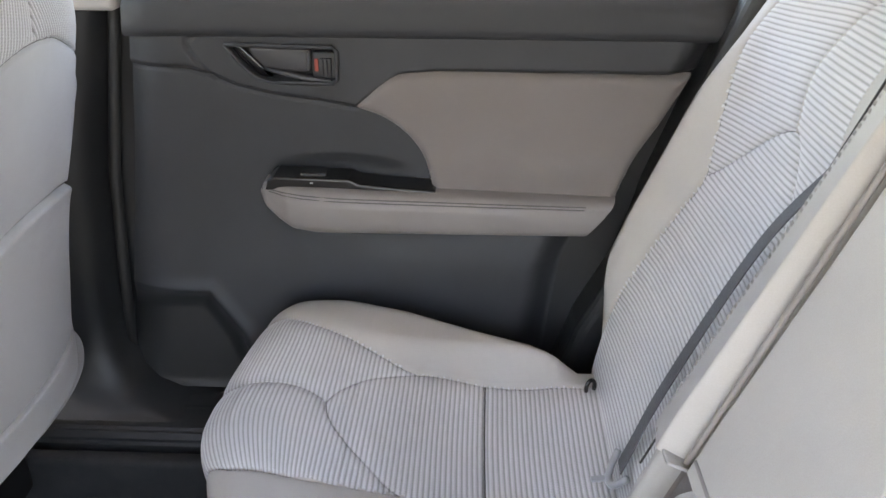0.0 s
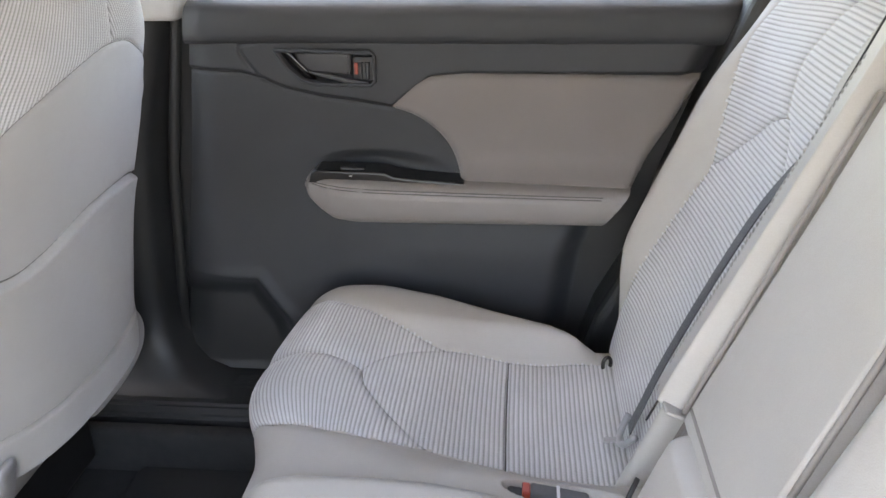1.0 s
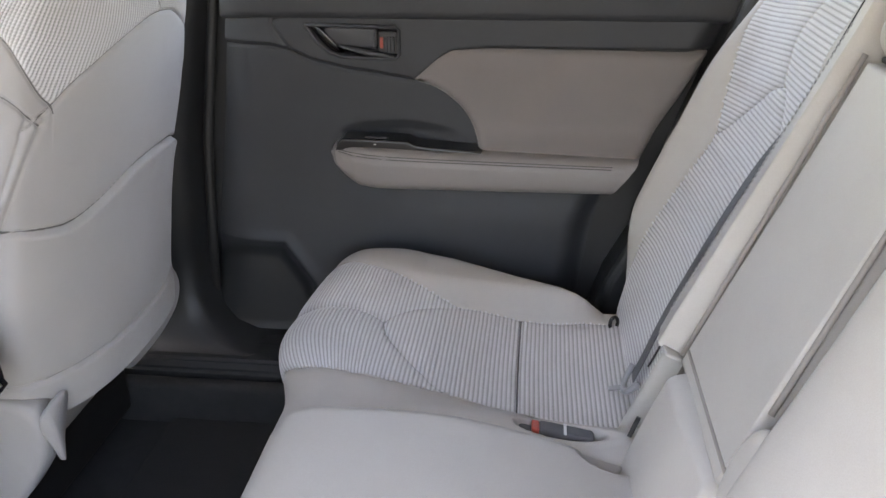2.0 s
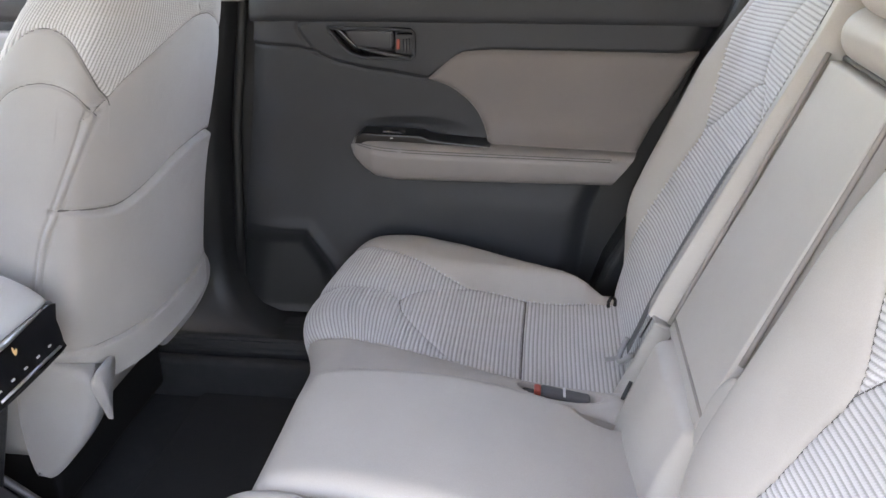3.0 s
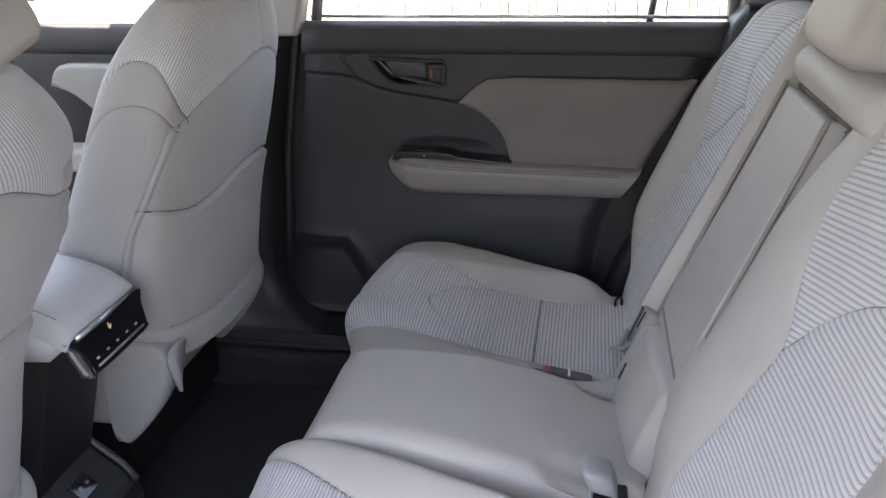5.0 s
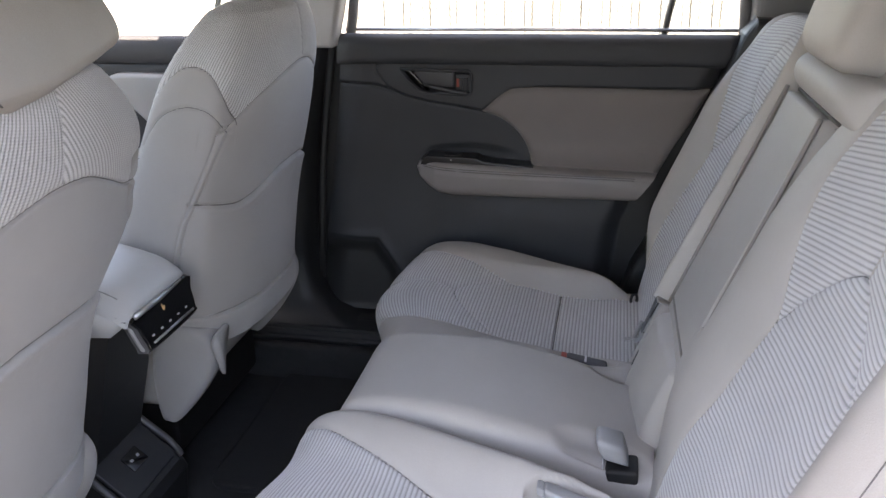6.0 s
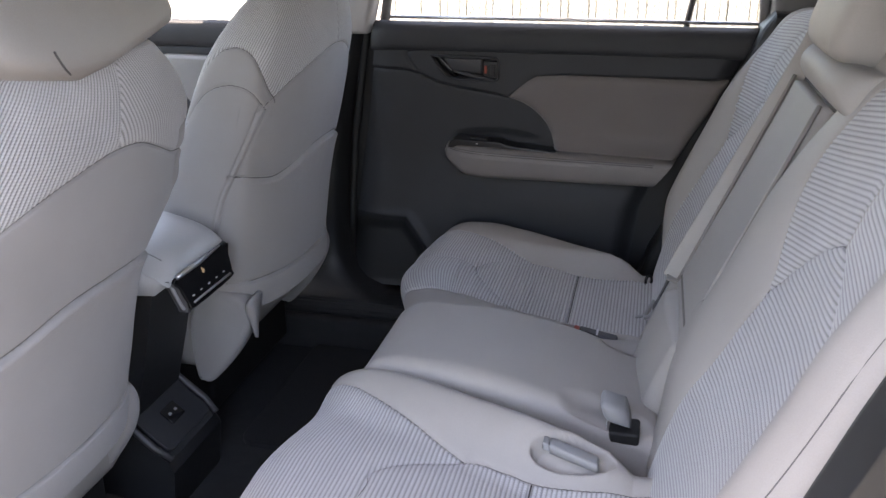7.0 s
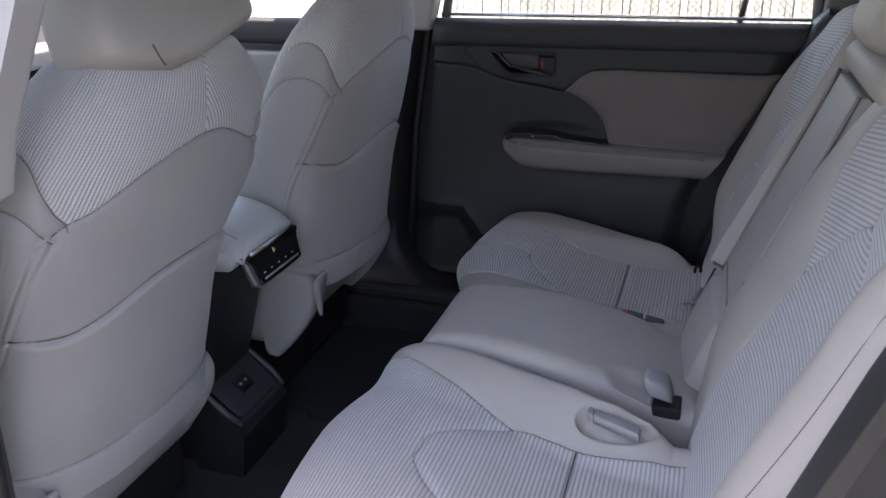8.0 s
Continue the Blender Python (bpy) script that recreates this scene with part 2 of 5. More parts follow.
def emit(P, region, specs, parent, closed=False, flip=False, uv=None):
    """Turns a grid of points into one part per region; specs maps a region to (name, material, label)."""
    ni, nj = P.shape[:2]
    idx = np.arange(ni * nj).reshape(ni, nj)
    if closed:
        nxt = np.roll(idx, -1, 1)
        q = np.stack([idx[:-1], idx[1:], nxt[1:], nxt[:-1]], -1)
        r = region[:-1]
    else:
        q = np.stack([idx[:-1, :-1], idx[1:, :-1], idx[1:, 1:], idx[:-1, 1:]], -1)
        r = region[:-1, :-1]
    if flip:
        q = q[..., ::-1]
    V = P.reshape(-1, 3)
    made = {}
    for key, (name, material, label) in specs.items():
        f = q[r == key].reshape(-1, 4)
        if not len(f):
            continue
        used, inv = np.unique(f, return_inverse=True)
        f = inv.reshape(-1, 4)
        me = bpy.data.meshes.new(name)
        me.vertices.add(len(used))
        me.vertices.foreach_set("co", V[used].astype(np.float32).ravel())
        me.loops.add(f.size)
        me.loops.foreach_set("vertex_index", f.astype(np.int32).ravel())
        me.polygons.add(len(f))
        me.polygons.foreach_set("loop_start", np.arange(0, f.size, 4, dtype=np.int32))
        me.polygons.foreach_set("use_smooth", np.ones(len(f), bool))
        me.update(calc_edges=True)
        me.validate()
        me.materials.append(material)
        if uv is not None:
            layer = me.uv_layers.new(name="cord")
            flat = uv.reshape(-1, 2)[used][f.ravel()]
            layer.data.foreach_set("uv", flat.astype(np.float32).ravel())
        ob = new(name, me)
        ob.parent = parent
        if label:
            ob["label"] = label
        made[key] = ob
    return made


def bump1(x, c, w):
    return np.exp(-((x - c) / w) ** 2)


def smooth01(x, a, b):
    t = np.clip((x - a) / (b - a), 0, 1)
    return t * t * (3 - 2 * t)


def seam_line(name, polyline, a, c, P, parent, radius=0.0012, material=None, allowed=None):
    """A stitched seam laid along a polyline of the surface's own coordinates (a, c)."""
    pts = resample(np.array(polyline), max(6, int(len(polyline) * 2)))[0]
    out = []
    for u, w in pts:
        d = (a - u) ** 2 + (c - w) ** 2
        if allowed is not None:
            d = np.where(allowed, d, 9.0)
        k = int(np.argmin(d))
        if d.flat[k] > 0.00003:
            continue
        i, j = divmod(k, a.shape[1])
        q = P[i, j].copy()
        if 0 < i < a.shape[0] - 1 and 0 < j < a.shape[1] - 1:
            m = np.array([[a[i + 1, j] - a[i - 1, j], a[i, j + 1] - a[i, j - 1]], [c[i + 1, j] - c[i - 1, j], c[i, j + 1] - c[i, j - 1]]]) / 2
            if abs(np.linalg.det(m)) > 1e-9:
                s = np.clip(np.linalg.solve(m, [u - a[i, j], w - c[i, j]]), -0.6, 0.6)
                q += s[0] * (P[i + 1, j] - P[i - 1, j]) / 2 + s[1] * (P[i, j + 1] - P[i, j - 1]) / 2
        if not out or np.linalg.norm(q - out[-1]) > 0.002:
            out.append(q)
    if len(out) > 2:
        q = np.array(out)
        for _ in range(3):
            q[1:-1] = (q[:-2] + 2 * q[1:-1] + q[2:]) / 4
        part(name, tube_bm([Vector(p) for p in q], radius, 6), material or THREAD_AND_SHADE, parent, "", True)


# ---- rear seats ----
def ribs(u, height=0.0016):
    w = np.abs(np.sin(np.pi * u / RIB))
    return height * (w ** 1.3 - 0.5)


def grid_normals(P):
    du = np.gradient(P, axis=0)
    dv = np.gradient(P, axis=1)
    n = np.cross(du, dv)
    return n / np.maximum(np.linalg.norm(n, axis=2, keepdims=True), 1e-9)


def rear_seat(side, label):
    """An outboard rear seat: cushion and backrest, each with ribbed cloth centre panels and smooth bolsters. side: 1 or -1."""
    seat = thing("rear_seat", label, "car seat", "outboard rear seats")
    # cushion: a profile from the front skirt over the nose to the rear, swept across
    prof = curve([(-0.27, 0.36), (-0.305, 0.44), (-0.334, 0.53), (-0.335, 0.59), (-0.310, 0.637), (-0.25, 0.66), (-0.135, 0.657), (-0.03, 0.632), (0.088, 0.607), (0.2, 0.594), (0.33, 0.60)], 24)
    prof = np.array(prof)
    if side > 0:
        prof[:, 0] += (0.022 * smooth01(prof[:, 1], 0.63, 0.55) + 0.016) * smooth01(prof[:, 0], -0.16, -0.30)
    length = np.sum(np.linalg.norm(np.diff(prof, axis=0), axis=1))
    line, s = resample(prof, int(length / (RIB / 6)) + 1)
    x, z = line[:, 0], line[:, 1]
    tx, tz = np.gradient(x), np.gradient(z)
    tl = np.hypot(tx, tz)
    nx, nz = -tz / tl, tx / tl
    y_out = np.interp(x, [-0.345, -0.31, -0.25, -0.15, -0.05, 0.1, 0.2, 0.33], [0.675, 0.692, 0.703, 0.702, 0.690, 0.640, 0.618, 0.61])
    y_in = np.interp(x, [-0.345, -0.3, 0.3], [0.118, 0.112, 0.112]) if side > 0 else np.interp(x, [-0.345, -0.215, -0.05, 0.06, 0.16, 0.25], [0.120, 0.142, 0.176, 0.208, 0.232, 0.245])
    wall = 0.10
    lat, drop = [], []
    # across: rise of the inner wall, rounded edge, top, rounded edge, fall of the outer wall
    r = 0.035
    top_w = 0.56
    total = wall * 2 + math.pi * r + top_w
    steps = np.concatenate([np.linspace(0, wall, 8)[:-1], np.linspace(wall, total - wall, 190), np.linspace(total - wall, total, 8)[1:]])
    nj = len(steps)
    for t in steps:
        if t < wall:
            lat.append((0, 0.0)), drop.append(r + wall - t)
        elif t < wall + math.pi * r / 2:
            a = (t - wall) / r
            lat.append((0, r * (1 - math.cos(a)))), drop.append(r * (1 - math.sin(a)))
        elif t < wall + math.pi * r / 2 + top_w:
            lat.append((1, (t - wall - math.pi * r / 2) / top_w)), drop.append(0.0)
        elif t < wall + math.pi * r + top_w:
            a = (t - wall - math.pi * r / 2 - top_w) / r
            lat.append((2, r * math.sin(a))), drop.append(r * (1 - math.cos(a)))
        else:
            lat.append((2, r)), drop.append(r + t - wall - math.pi * r - top_w)
    Y = np.zeros((len(x), nj))
    D = np.tile(np.array(drop), (len(x), 1))
    for j, (k, a) in enumerate(lat):
        if k == 0:
            Y[:, j] = y_in + a
        elif k == 1:
            Y[:, j] = (y_in + r) + (y_out - y_in - 2 * r) * a
        else:
            Y[:, j] = (y_out - r) + a
    X = np.tile(x[:, None], (1, nj))
    S = np.tile(s[:, None], (1, nj))
    # seams in plan
    front = curve([(-0.42, 0.47), (-0.33, 0.462), (-0.286, 0.458), (-0.235, 0.459), (-0.193, 0.454), (-0.162, 0.441), (-0.140, 0.424)], 5)
    ins_out = curve([(-0.140, 0.424), (-0.127, 0.452), (-0.084, 0.500), (-0.018, 0.537), (0.034, 0.544), (0.087, 0.542), (0.149, 0.547), (0.214, 0.557), (0.34, 0.57)], 6)
    ins_in = curve([(-0.140, 0.424), (-0.131, 0.391), (-0.104, 0.352), (-0.062, 0.306), (-0.020, 0.266), (0.048, 0.258), (0.091, 0.254), (0.16, 0.247), (0.34, 0.240)], 6)
    cloth_out = curve([(-0.42, 0.60), (-0.33, 0.64), (-0.285, 0.648), (-0.244, 0.637), (-0.196, 0.612), (-0.137, 0.583), (-0.081, 0.559), (-0.018, 0.537)], 6)
    cloth_in = curve([(-0.42, 0.30), (-0.33, 0.305), (-0.278, 0.294), (-0.224, 0.272), (-0.15, 0.255), (-0.088, 0.257), (-0.020, 0.266)], 6)
    cross = [(0.088, 0.254), (0.088, 0.542)]
    if side < 0:
        front = curve([(-0.42, 0.20), (-0.33, 0.25), (-0.217, 0.356), (-0.165, 0.387), (-0.130, 0.405)], 5)
        ins_out = np.concatenate([[(-0.130, 0.405)], ins_out[4:]])
        ins_in = curve([(-0.130, 0.405), (-0.131, 0.380), (-0.087, 0.335), (-0.012, 0.291), (0.048, 0.293), (0.094, 0.300), (0.163, 0.301), (0.247, 0.294), (0.34, 0.29)], 6)
        cloth_in = curve([(-0.42, 0.15), (-0.33, 0.156), (-0.261, 0.170), (-0.181, 0.220), (-0.101, 0.257), (-0.012, 0.291)], 6)
        cross = [(0.092, 0.300), (0.092, 0.542)]
    # rounded front corners
    pull = ((0.024 if side > 0 else 0.034) * np.clip((Y - 0.39) / 0.29, 0, 1) ** 1.8 + (0.056 if side > 0 else 0.048) * smooth01(Y, 0.40, 0.19)) * smooth01(X, -0.10, -0.30)
    if side < 0:
        pull = pull + 0.014 * smooth01(Y, 0.25, 0.42) * smooth01(X, -0.10, -0.30)
    # on the nose the plan is unrolled along the profile
    i0 = int(np.argmax(z > 0.645))
    XU = X + pull - np.maximum(0, (s[i0] - S)) * 0.55
    H = np.zeros_like(X)
    pad = np.full(X.shape, 9.0)
    for line2 in (front, ins_out, ins_in, cloth_out, cloth_in, cross)[0 if side > 0 else 1:]:
        d = dist_to(line2, XU, Y)
        pad = np.minimum(pad, d)
    H += seam_dip(pad)
    H += np.interp(XU, [-0.3, -0.2, -0.1, 0.0, 0.1, 0.15, 0.18, 0.20, 0.22, 0.235], [0.0, 0.004, 0.010, 0.025, 0.039, 0.041, 0.036, 0.028, 0.012, 0.0]) * smooth01(Y, 0.54, 0.60)
    if side > 0:
        H += 0.036 * smooth01(Y, 0.265, 0.17) * smooth01(XU, -0.18, 0.06)
    else:
        rise = np.interp(XU, [-0.36, -0.28, -0.15, -0.05, 0.06, 0.14, 0.20, 0.24], [0.0, 0.018, 0.034, 0.050, 0.072, 0.074, 0.060, 0.03])
        wide = np.interp(x, [-0.3, 0.0, 0.2], [0.13, 0.10, 0.075])[:, None]
        across = np.clip((Y - y_in[:, None] - 0.02) / wide, 0, 1)
        H += rise * (1 - across * across * (3 - 2 * across))
    bx0, by0 = (0.145, 0.172) if side > 0 else (0.145, 0.268)
    rho = np.hypot((XU - bx0) / 0.062, (Y - by0) / 0.020)
    H -= ((0.020 if side > 0 else 0.026) + 0.010 * smooth01(XU, bx0 - 0.02, bx0 - 0.05)) * smooth01(rho, 1.15, 0.85)
    H += 0.0035 * np.exp(-((rho - 1.35) / 0.22) ** 2) * smooth01(XU, bx0 - 0.05, bx0 + 0.05)
    H -= 0.012 * bump1(Y, 0.40, 0.13) * smooth01(XU, -0.16, 0.06)
    H += 0.006 * np.sin(7 * XU + 2) * np.sin(9 * Y + 1)
    cloth = inside(list(map(tuple, cloth_out)) + list(map(tuple, ins_out[ins_out[:, 0] > -0.012])) + list(map(tuple, ins_in[ins_in[:, 0] > -0.008][::-1])) + list(map(tuple, cloth_in[::-1])), XU, Y)
    cloth &= (S > s[int(np.argmax(z > 0.47))])
    fade = np.clip(pad / 0.004, 0, 1)
    H += np.where(cloth, ribs(S) * fade, 0.0)
    P = np.zeros((len(x), nj, 3))
    H = H * (D < 0.02)
    P[..., 0] = X + nx[:, None] * (H - D * (nz[:, None] < 0.5) * 0.55) + pull
    P[..., 1] = side * Y
    P[..., 2] = z[:, None] + nz[:, None] * H - D * np.where(nz[:, None] > 0.5, 1.0, 0.55) 
    region = np.where(cloth, 1, 0)
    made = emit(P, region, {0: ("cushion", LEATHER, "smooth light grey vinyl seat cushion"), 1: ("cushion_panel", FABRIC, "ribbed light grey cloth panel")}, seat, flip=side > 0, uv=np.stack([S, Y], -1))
    top = D < 0.02
    for line2 in (front, ins_out, ins_in, cloth_out, cloth_in, cross)[0 if side > 0 else 1:]:
        seam_line("seam", line2, XU, Y, P, made[0], allowed=top)

    # backrest: a profile from the seat up and over the top
    prof = curve([(0.262, 0.54), (0.262, 0.60), (0.29, 0.69), (0.332, 0.80), (0.383, 0.92), (0.438, 1.055), (0.475, 1.150), (0.492, 1.190), (0.514, 1.211), (0.55, 1.218), (0.60, 1.207), (0.64, 1.16)], 24)
    length = np.sum(np.linalg.norm(np.diff(prof, axis=0), axis=1))
    line, s = resample(prof, int(length / (RIB / 6)) + 1)
    x, z = line[:, 0], line[:, 1]
    tx, tz = np.gradient(x), np.gradient(z)
    tl = np.hypot(tx, tz)
    nx, nz = -tz / tl, tx / tl
    zb = np.maximum.accumulate(z) + np.maximum(0, s - s[int(np.argmax(z))]) * 0.6
    y_out = np.interp(zb, [0.54, 0.62, 0.75, 0.9, 1.05, 1.16, 1.22, 1.25, 1.4], [0.63, 0.655, 0.692, 0.698, 0.700, 0.690, 0.665, 0.64, 0.60] if side < 0 else [0.63, 0.648, 0.676, 0.696, 0.722, 0.728, 0.700, 0.66, 0.60])
    y_in = np.interp(zb, [0.54, 0.75, 1.1, 1.2, 1.25, 1.4], [0.165, 0.165, 0.168, 0.185, 0.21, 0.24] if side > 0 else [0.125, 0.104, 0.094, 0.105, 0.14, 0.20])
    wall = 0.15
    r = 0.03
    total = wall * 2 + math.pi * r + top_w
    lat, drop = [], []
    steps = np.concatenate([np.linspace(0, wall, 8)[:-1], np.linspace(wall, total - wall, 190), np.linspace(total - wall, total, 8)[1:]])
    for t in steps:
        if t < wall:
            lat.append((0, 0.0)), drop.append(r + wall - t)
        elif t < wall + math.pi * r / 2:
            a = (t - wall) / r
            lat.append((0, r * (1 - math.cos(a)))), drop.append(r * (1 - math.sin(a)))
        elif t < wall + math.pi * r / 2 + top_w:
            lat.append((1, (t - wall - math.pi * r / 2) / top_w)), drop.append(0.0)
        elif t < wall + math.pi * r + top_w:
            a = (t - wall - math.pi * r / 2 - top_w) / r
            lat.append((2, r * math.sin(a))), drop.append(r * (1 - math.cos(a)))
        else:
            lat.append((2, r)), drop.append(r + t - wall - math.pi * r - top_w)
    Y = np.zeros((len(x), nj))
    D = np.tile(np.array(drop), (len(x), 1))
    for j, (k, a) in enumerate(lat):
        if k == 0:
            Y[:, j] = y_in + a
        elif k == 1:
            Y[:, j] = (y_in + r) + (y_out - y_in - 2 * r) * a
        else:
            Y[:, j] = (y_out - r) + a
    Z = np.tile(zb[:, None], (1, nj))
    S = np.tile(s[:, None], (1, nj))
    roof = curve([(0.60, 0.925), (0.57, 0.955), (0.53, 0.992), (0.48, 1.03), (0.45, 1.048), (0.415, 1.058), (0.392, 1.048), (0.370, 1.026), (0.345, 0.990), (0.315, 0.950), (0.28, 0.915)], 4)
    spine = curve([(0.415, 1.058), (0.424, 1.09), (0.432, 1.13), (0.432, 1.17), (0.424, 1.21), (0.418, 1.26), (0.415, 1.40)], 4)
    edge_o = curve([(0.63, 0.52), (0.632, 0.62), (0.626, 0.66), (0.612, 0.736), (0.602, 0.814), (0.594, 0.878), (0.586, 0.930), (0.602, 0.975), (0.624, 1.045), (0.652, 1.114), (0.662, 1.16), (0.652, 1.20), (0.63, 1.25), (0.60, 1.40)], 5)
    edge_i = np.stack([0.853 - edge_o[:, 0], edge_o[:, 1]], 1)
    if side < 0:
        # the cloth's lower part meets the outer bolster in a bow, its upper part runs up beside the middle
        roof = curve([(0.256, 0.930), (0.290, 0.985), (0.338, 1.025), (0.375, 1.046), (0.412, 1.056), (0.450, 1.032), (0.484, 0.996), (0.515, 0.965)], 4)
        edge_o = curve([(0.49, 0.52), (0.500, 0.66), (0.512, 0.76), (0.518, 0.86), (0.515, 0.965), (0.528, 1.005), (0.545, 1.05), (0.585, 1.11), (0.600, 1.16), (0.60, 1.20), (0.59, 1.25), (0.57, 1.40)], 5)
        edge_i = curve([(0.21, 0.52), (0.205, 0.62), (0.212, 0.69), (0.226, 0.75), (0.242, 0.81), (0.249, 0.876), (0.256, 0.935), (0.232, 0.985), (0.203, 1.045), (0.188, 1.10), (0.190, 1.16), (0.206, 1.22), (0.24, 1.40)], 5)
    else:
        roof = roof[roof[:, 0] < 0.586]
    bead = curve([(0.625, 0.52), (0.660, 0.75), (0.671, 0.90), (0.670, 1.04), (0.658, 1.2), (0.62, 1.4)], 5)
    pad = np.full(Y.shape, 9.0)
    for line2 in (roof, spine, edge_o, edge_i):
        pad = np.minimum(pad, dist_to(line2, Y, Z))
    H = seam_dip(pad)
    if side < 0:
        H += -0.0018 * np.exp(-(dist_to(bead, Y, Z) / 0.0022) ** 2)
    wing = ((0.044 * bump1(Y, 0.660, 0.052) if side > 0 else 0.040 * bump1(Y, 0.628, 0.062)) + (0.014 * smooth01(Y, 0.290, 0.262) if side > 0 else 0.030 * smooth01(Y, 0.30, 0.14))) * smooth01(Z, 0.6, 0.78) * smooth01(Z, 1.22, 1.0)
    H += wing
    if side > 0:
        H -= 0.075 * smooth01(Y, 0.266, 0.256) * smooth01(Z, 0.6, 0.66)
    H -= 0.012 * bump1(Y, 0.415, 0.13) * smooth01(Z, 0.58, 0.7) * smooth01(Z, 1.06, 0.95)
    H += (0.016 if side > 0 else 0.012) * bump1(Z, 1.12, 0.055) * bump1(Y, 0.415, 0.2)
    cloth = inside(list(map(tuple, edge_o)) + list(map(tuple, edge_i[::-1])), Y, Z) & (S < s[-1] * 0.93)
    if side > 0:
        cloth &= Y > np.interp(Z, [0.6, 0.9, 1.06, 1.2], [0.284, 0.284, 0.290, 0.312])
    fade = np.clip(pad / 0.004, 0, 1)
    # above the arched seam the cords rise towards the piping
    arch = roof[np.argsort(roof[:, 0])]
    low = Z < np.interp(Y, arch[:, 0], arch[:, 1])
    rise = np.where(Y > 0.42, 0.11, 0.02) if side > 0 else 0.20
    cord = S + np.where(low, 0.0, rise) * np.abs(Y - 0.42)
    H += np.where(cloth, ribs(cord) * fade, 0.0)
    H = H * (D < 0.02)
    P = np.zeros((len(x), nj, 3))
    P[..., 0] = x[:, None] + nx[:, None] * H + D * 0.93
    P[..., 1] = side * Y
    P[..., 2] = z[:, None] + nz[:, None] * H - D * 0.37
    region = np.where(cloth, 1, 0)
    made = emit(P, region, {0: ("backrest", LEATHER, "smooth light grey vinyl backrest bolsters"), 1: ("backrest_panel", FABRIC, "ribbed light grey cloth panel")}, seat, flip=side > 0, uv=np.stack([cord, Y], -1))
    top = D < 0.02
    for line2 in (roof, edge_o, edge_i if side < 0 else roof[:0]):
        if len(line2):
            seam_line("seam", line2, Y, Z, P, made[0], 0.0013, allowed=top)
    seam_line("piping_or_shade", spine, Y, Z, P, made[0], 0.0042, LEATHER, allowed=top)
    if side < 0:
        seam_line("stitching", bead, Y, Z, P, made[0], 0.0009, allowed=top)
    return seat


rear_seat(1, "light grey rear car seat with ribbed cloth by the door")
rear_seat(-1, "light grey rear car seat with ribbed cloth by the doorway")


def headrest(name, centre, size, label, tilt=20.0, posts=True, group="headrests", vee=0.0, box=1.0):
    """A rounded headrest cushion on two chrome posts."""
    hr = thing(name, label, "headrest", group)
    cx, cy, cz = centre
    w, d, h = size
    nu, nv = 48, 40
    U, Vv = np.meshgrid(np.linspace(0, 2 * np.pi, nu, endpoint=False), np.linspace(-np.pi / 2, np.pi / 2, nv))
    def se(c, e):
        return np.sign(c) * np.abs(c) ** e
    X = d / 2 * se(np.cos(Vv), 0.55 * box) * se(np.cos(U), 0.7 * box)
    Y = w / 2 * se(np.cos(Vv), 0.45 * box) * se(np.sin(U), 0.45 * box)
    Z = h / 2 * se(np.sin(Vv), 0.6 * box)
    Z = Z - vee * np.clip(1 - np.abs(Y + 0.05) / (w * 0.5), 0, 1) * smooth01(-Z / h, 0.0, 0.45)
    Y = Y * (1 - (0.30 * np.clip(Z / h + 0.5, 0, 1) if vee else 0.06 * smooth01(-Z / h, 0.0, 0.5)))
    groove = 0.003 * np.exp(-((np.abs(Y) - w * 0.31) / 0.003) ** 2)
    if vee:
        groove = groove + 0.004 * np.exp(-((Y + 0.07) / 0.004) ** 2)
    X = X * (1 - groove / d * 3)
    a = radians(tilt)
    P = np.stack([cx + X * math.cos(a) + Z * math.sin(a), cy + Y, cz - X * math.sin(a) + Z * math.cos(a)], -1)
    emit(P, np.zeros(P.shape[:2], int), {0: ("headrest_cushion", LEATHER, "")}, hr, closed=True, flip=False)
    if vee:
        j = int(np.argmin(np.where(X[20] > 0, np.abs(Y[20] + 0.07), 9.0)))
        part("seam", tube_bm([(float(q[0]) + 0.0008, float(q[1]), float(q[2])) for q in P[4:14, j]], 0.0013, 6), THREAD_AND_SHADE, hr, "", True)
    if posts:
        for o in (-0.065, 0.065):
            q0 = (cx - math.sin(a) * h * 0.42, cy + o, cz - math.cos(a) * h * 0.42)
            q1 = (cx - max(math.sin(a), 0.0) * h * 1.05, cy + o, cz - math.cos(a) * h * (0.6 if vee else 1.05))
            part("post", tube_bm([q0, q1], 0.006, 10), CHROME, hr, "chrome headrest post", True)
    return hr


headrest("headrest", (0.60, 0.41, 1.335), (0.27, 0.11, 0.17), "light grey vinyl headrest on the rear seat", 15)
headrest("headrest", (0.60, -0.41, 1.335), (0.27, 0.11, 0.17), "light grey vinyl headrest on the rear seat", 15)
headrest("headrest", (0.540, 0.008, 1.290), (0.262, 0.15, 0.20), "light grey vinyl headrest on the middle backrest", 18, True, box=0.6)

# middle seat: raised cushion, armrest folded up into its surround, pivot block
mid = thing("middle_seat", "light grey vinyl middle rear seat with folded armrest", "car seat")
prof = curve([(-0.25, 0.38), (-0.292, 0.48), (-0.282, 0.545), (-0.254, 0.62), (-0.222, 0.678), (-0.185, 0.699), (-0.13, 0.703), (0.0, 0.698), (0.12, 0.672), (0.20, 0.645), (0.27, 0.625)], 12)
line, s = resample(prof, 220)
x, z = line[:, 0], line[:, 1]
tx, tz = np.gradient(x), np.gradient(z)
tl = np.hypot(tx, tz)
nx, nz = -tz / tl, tx / tl
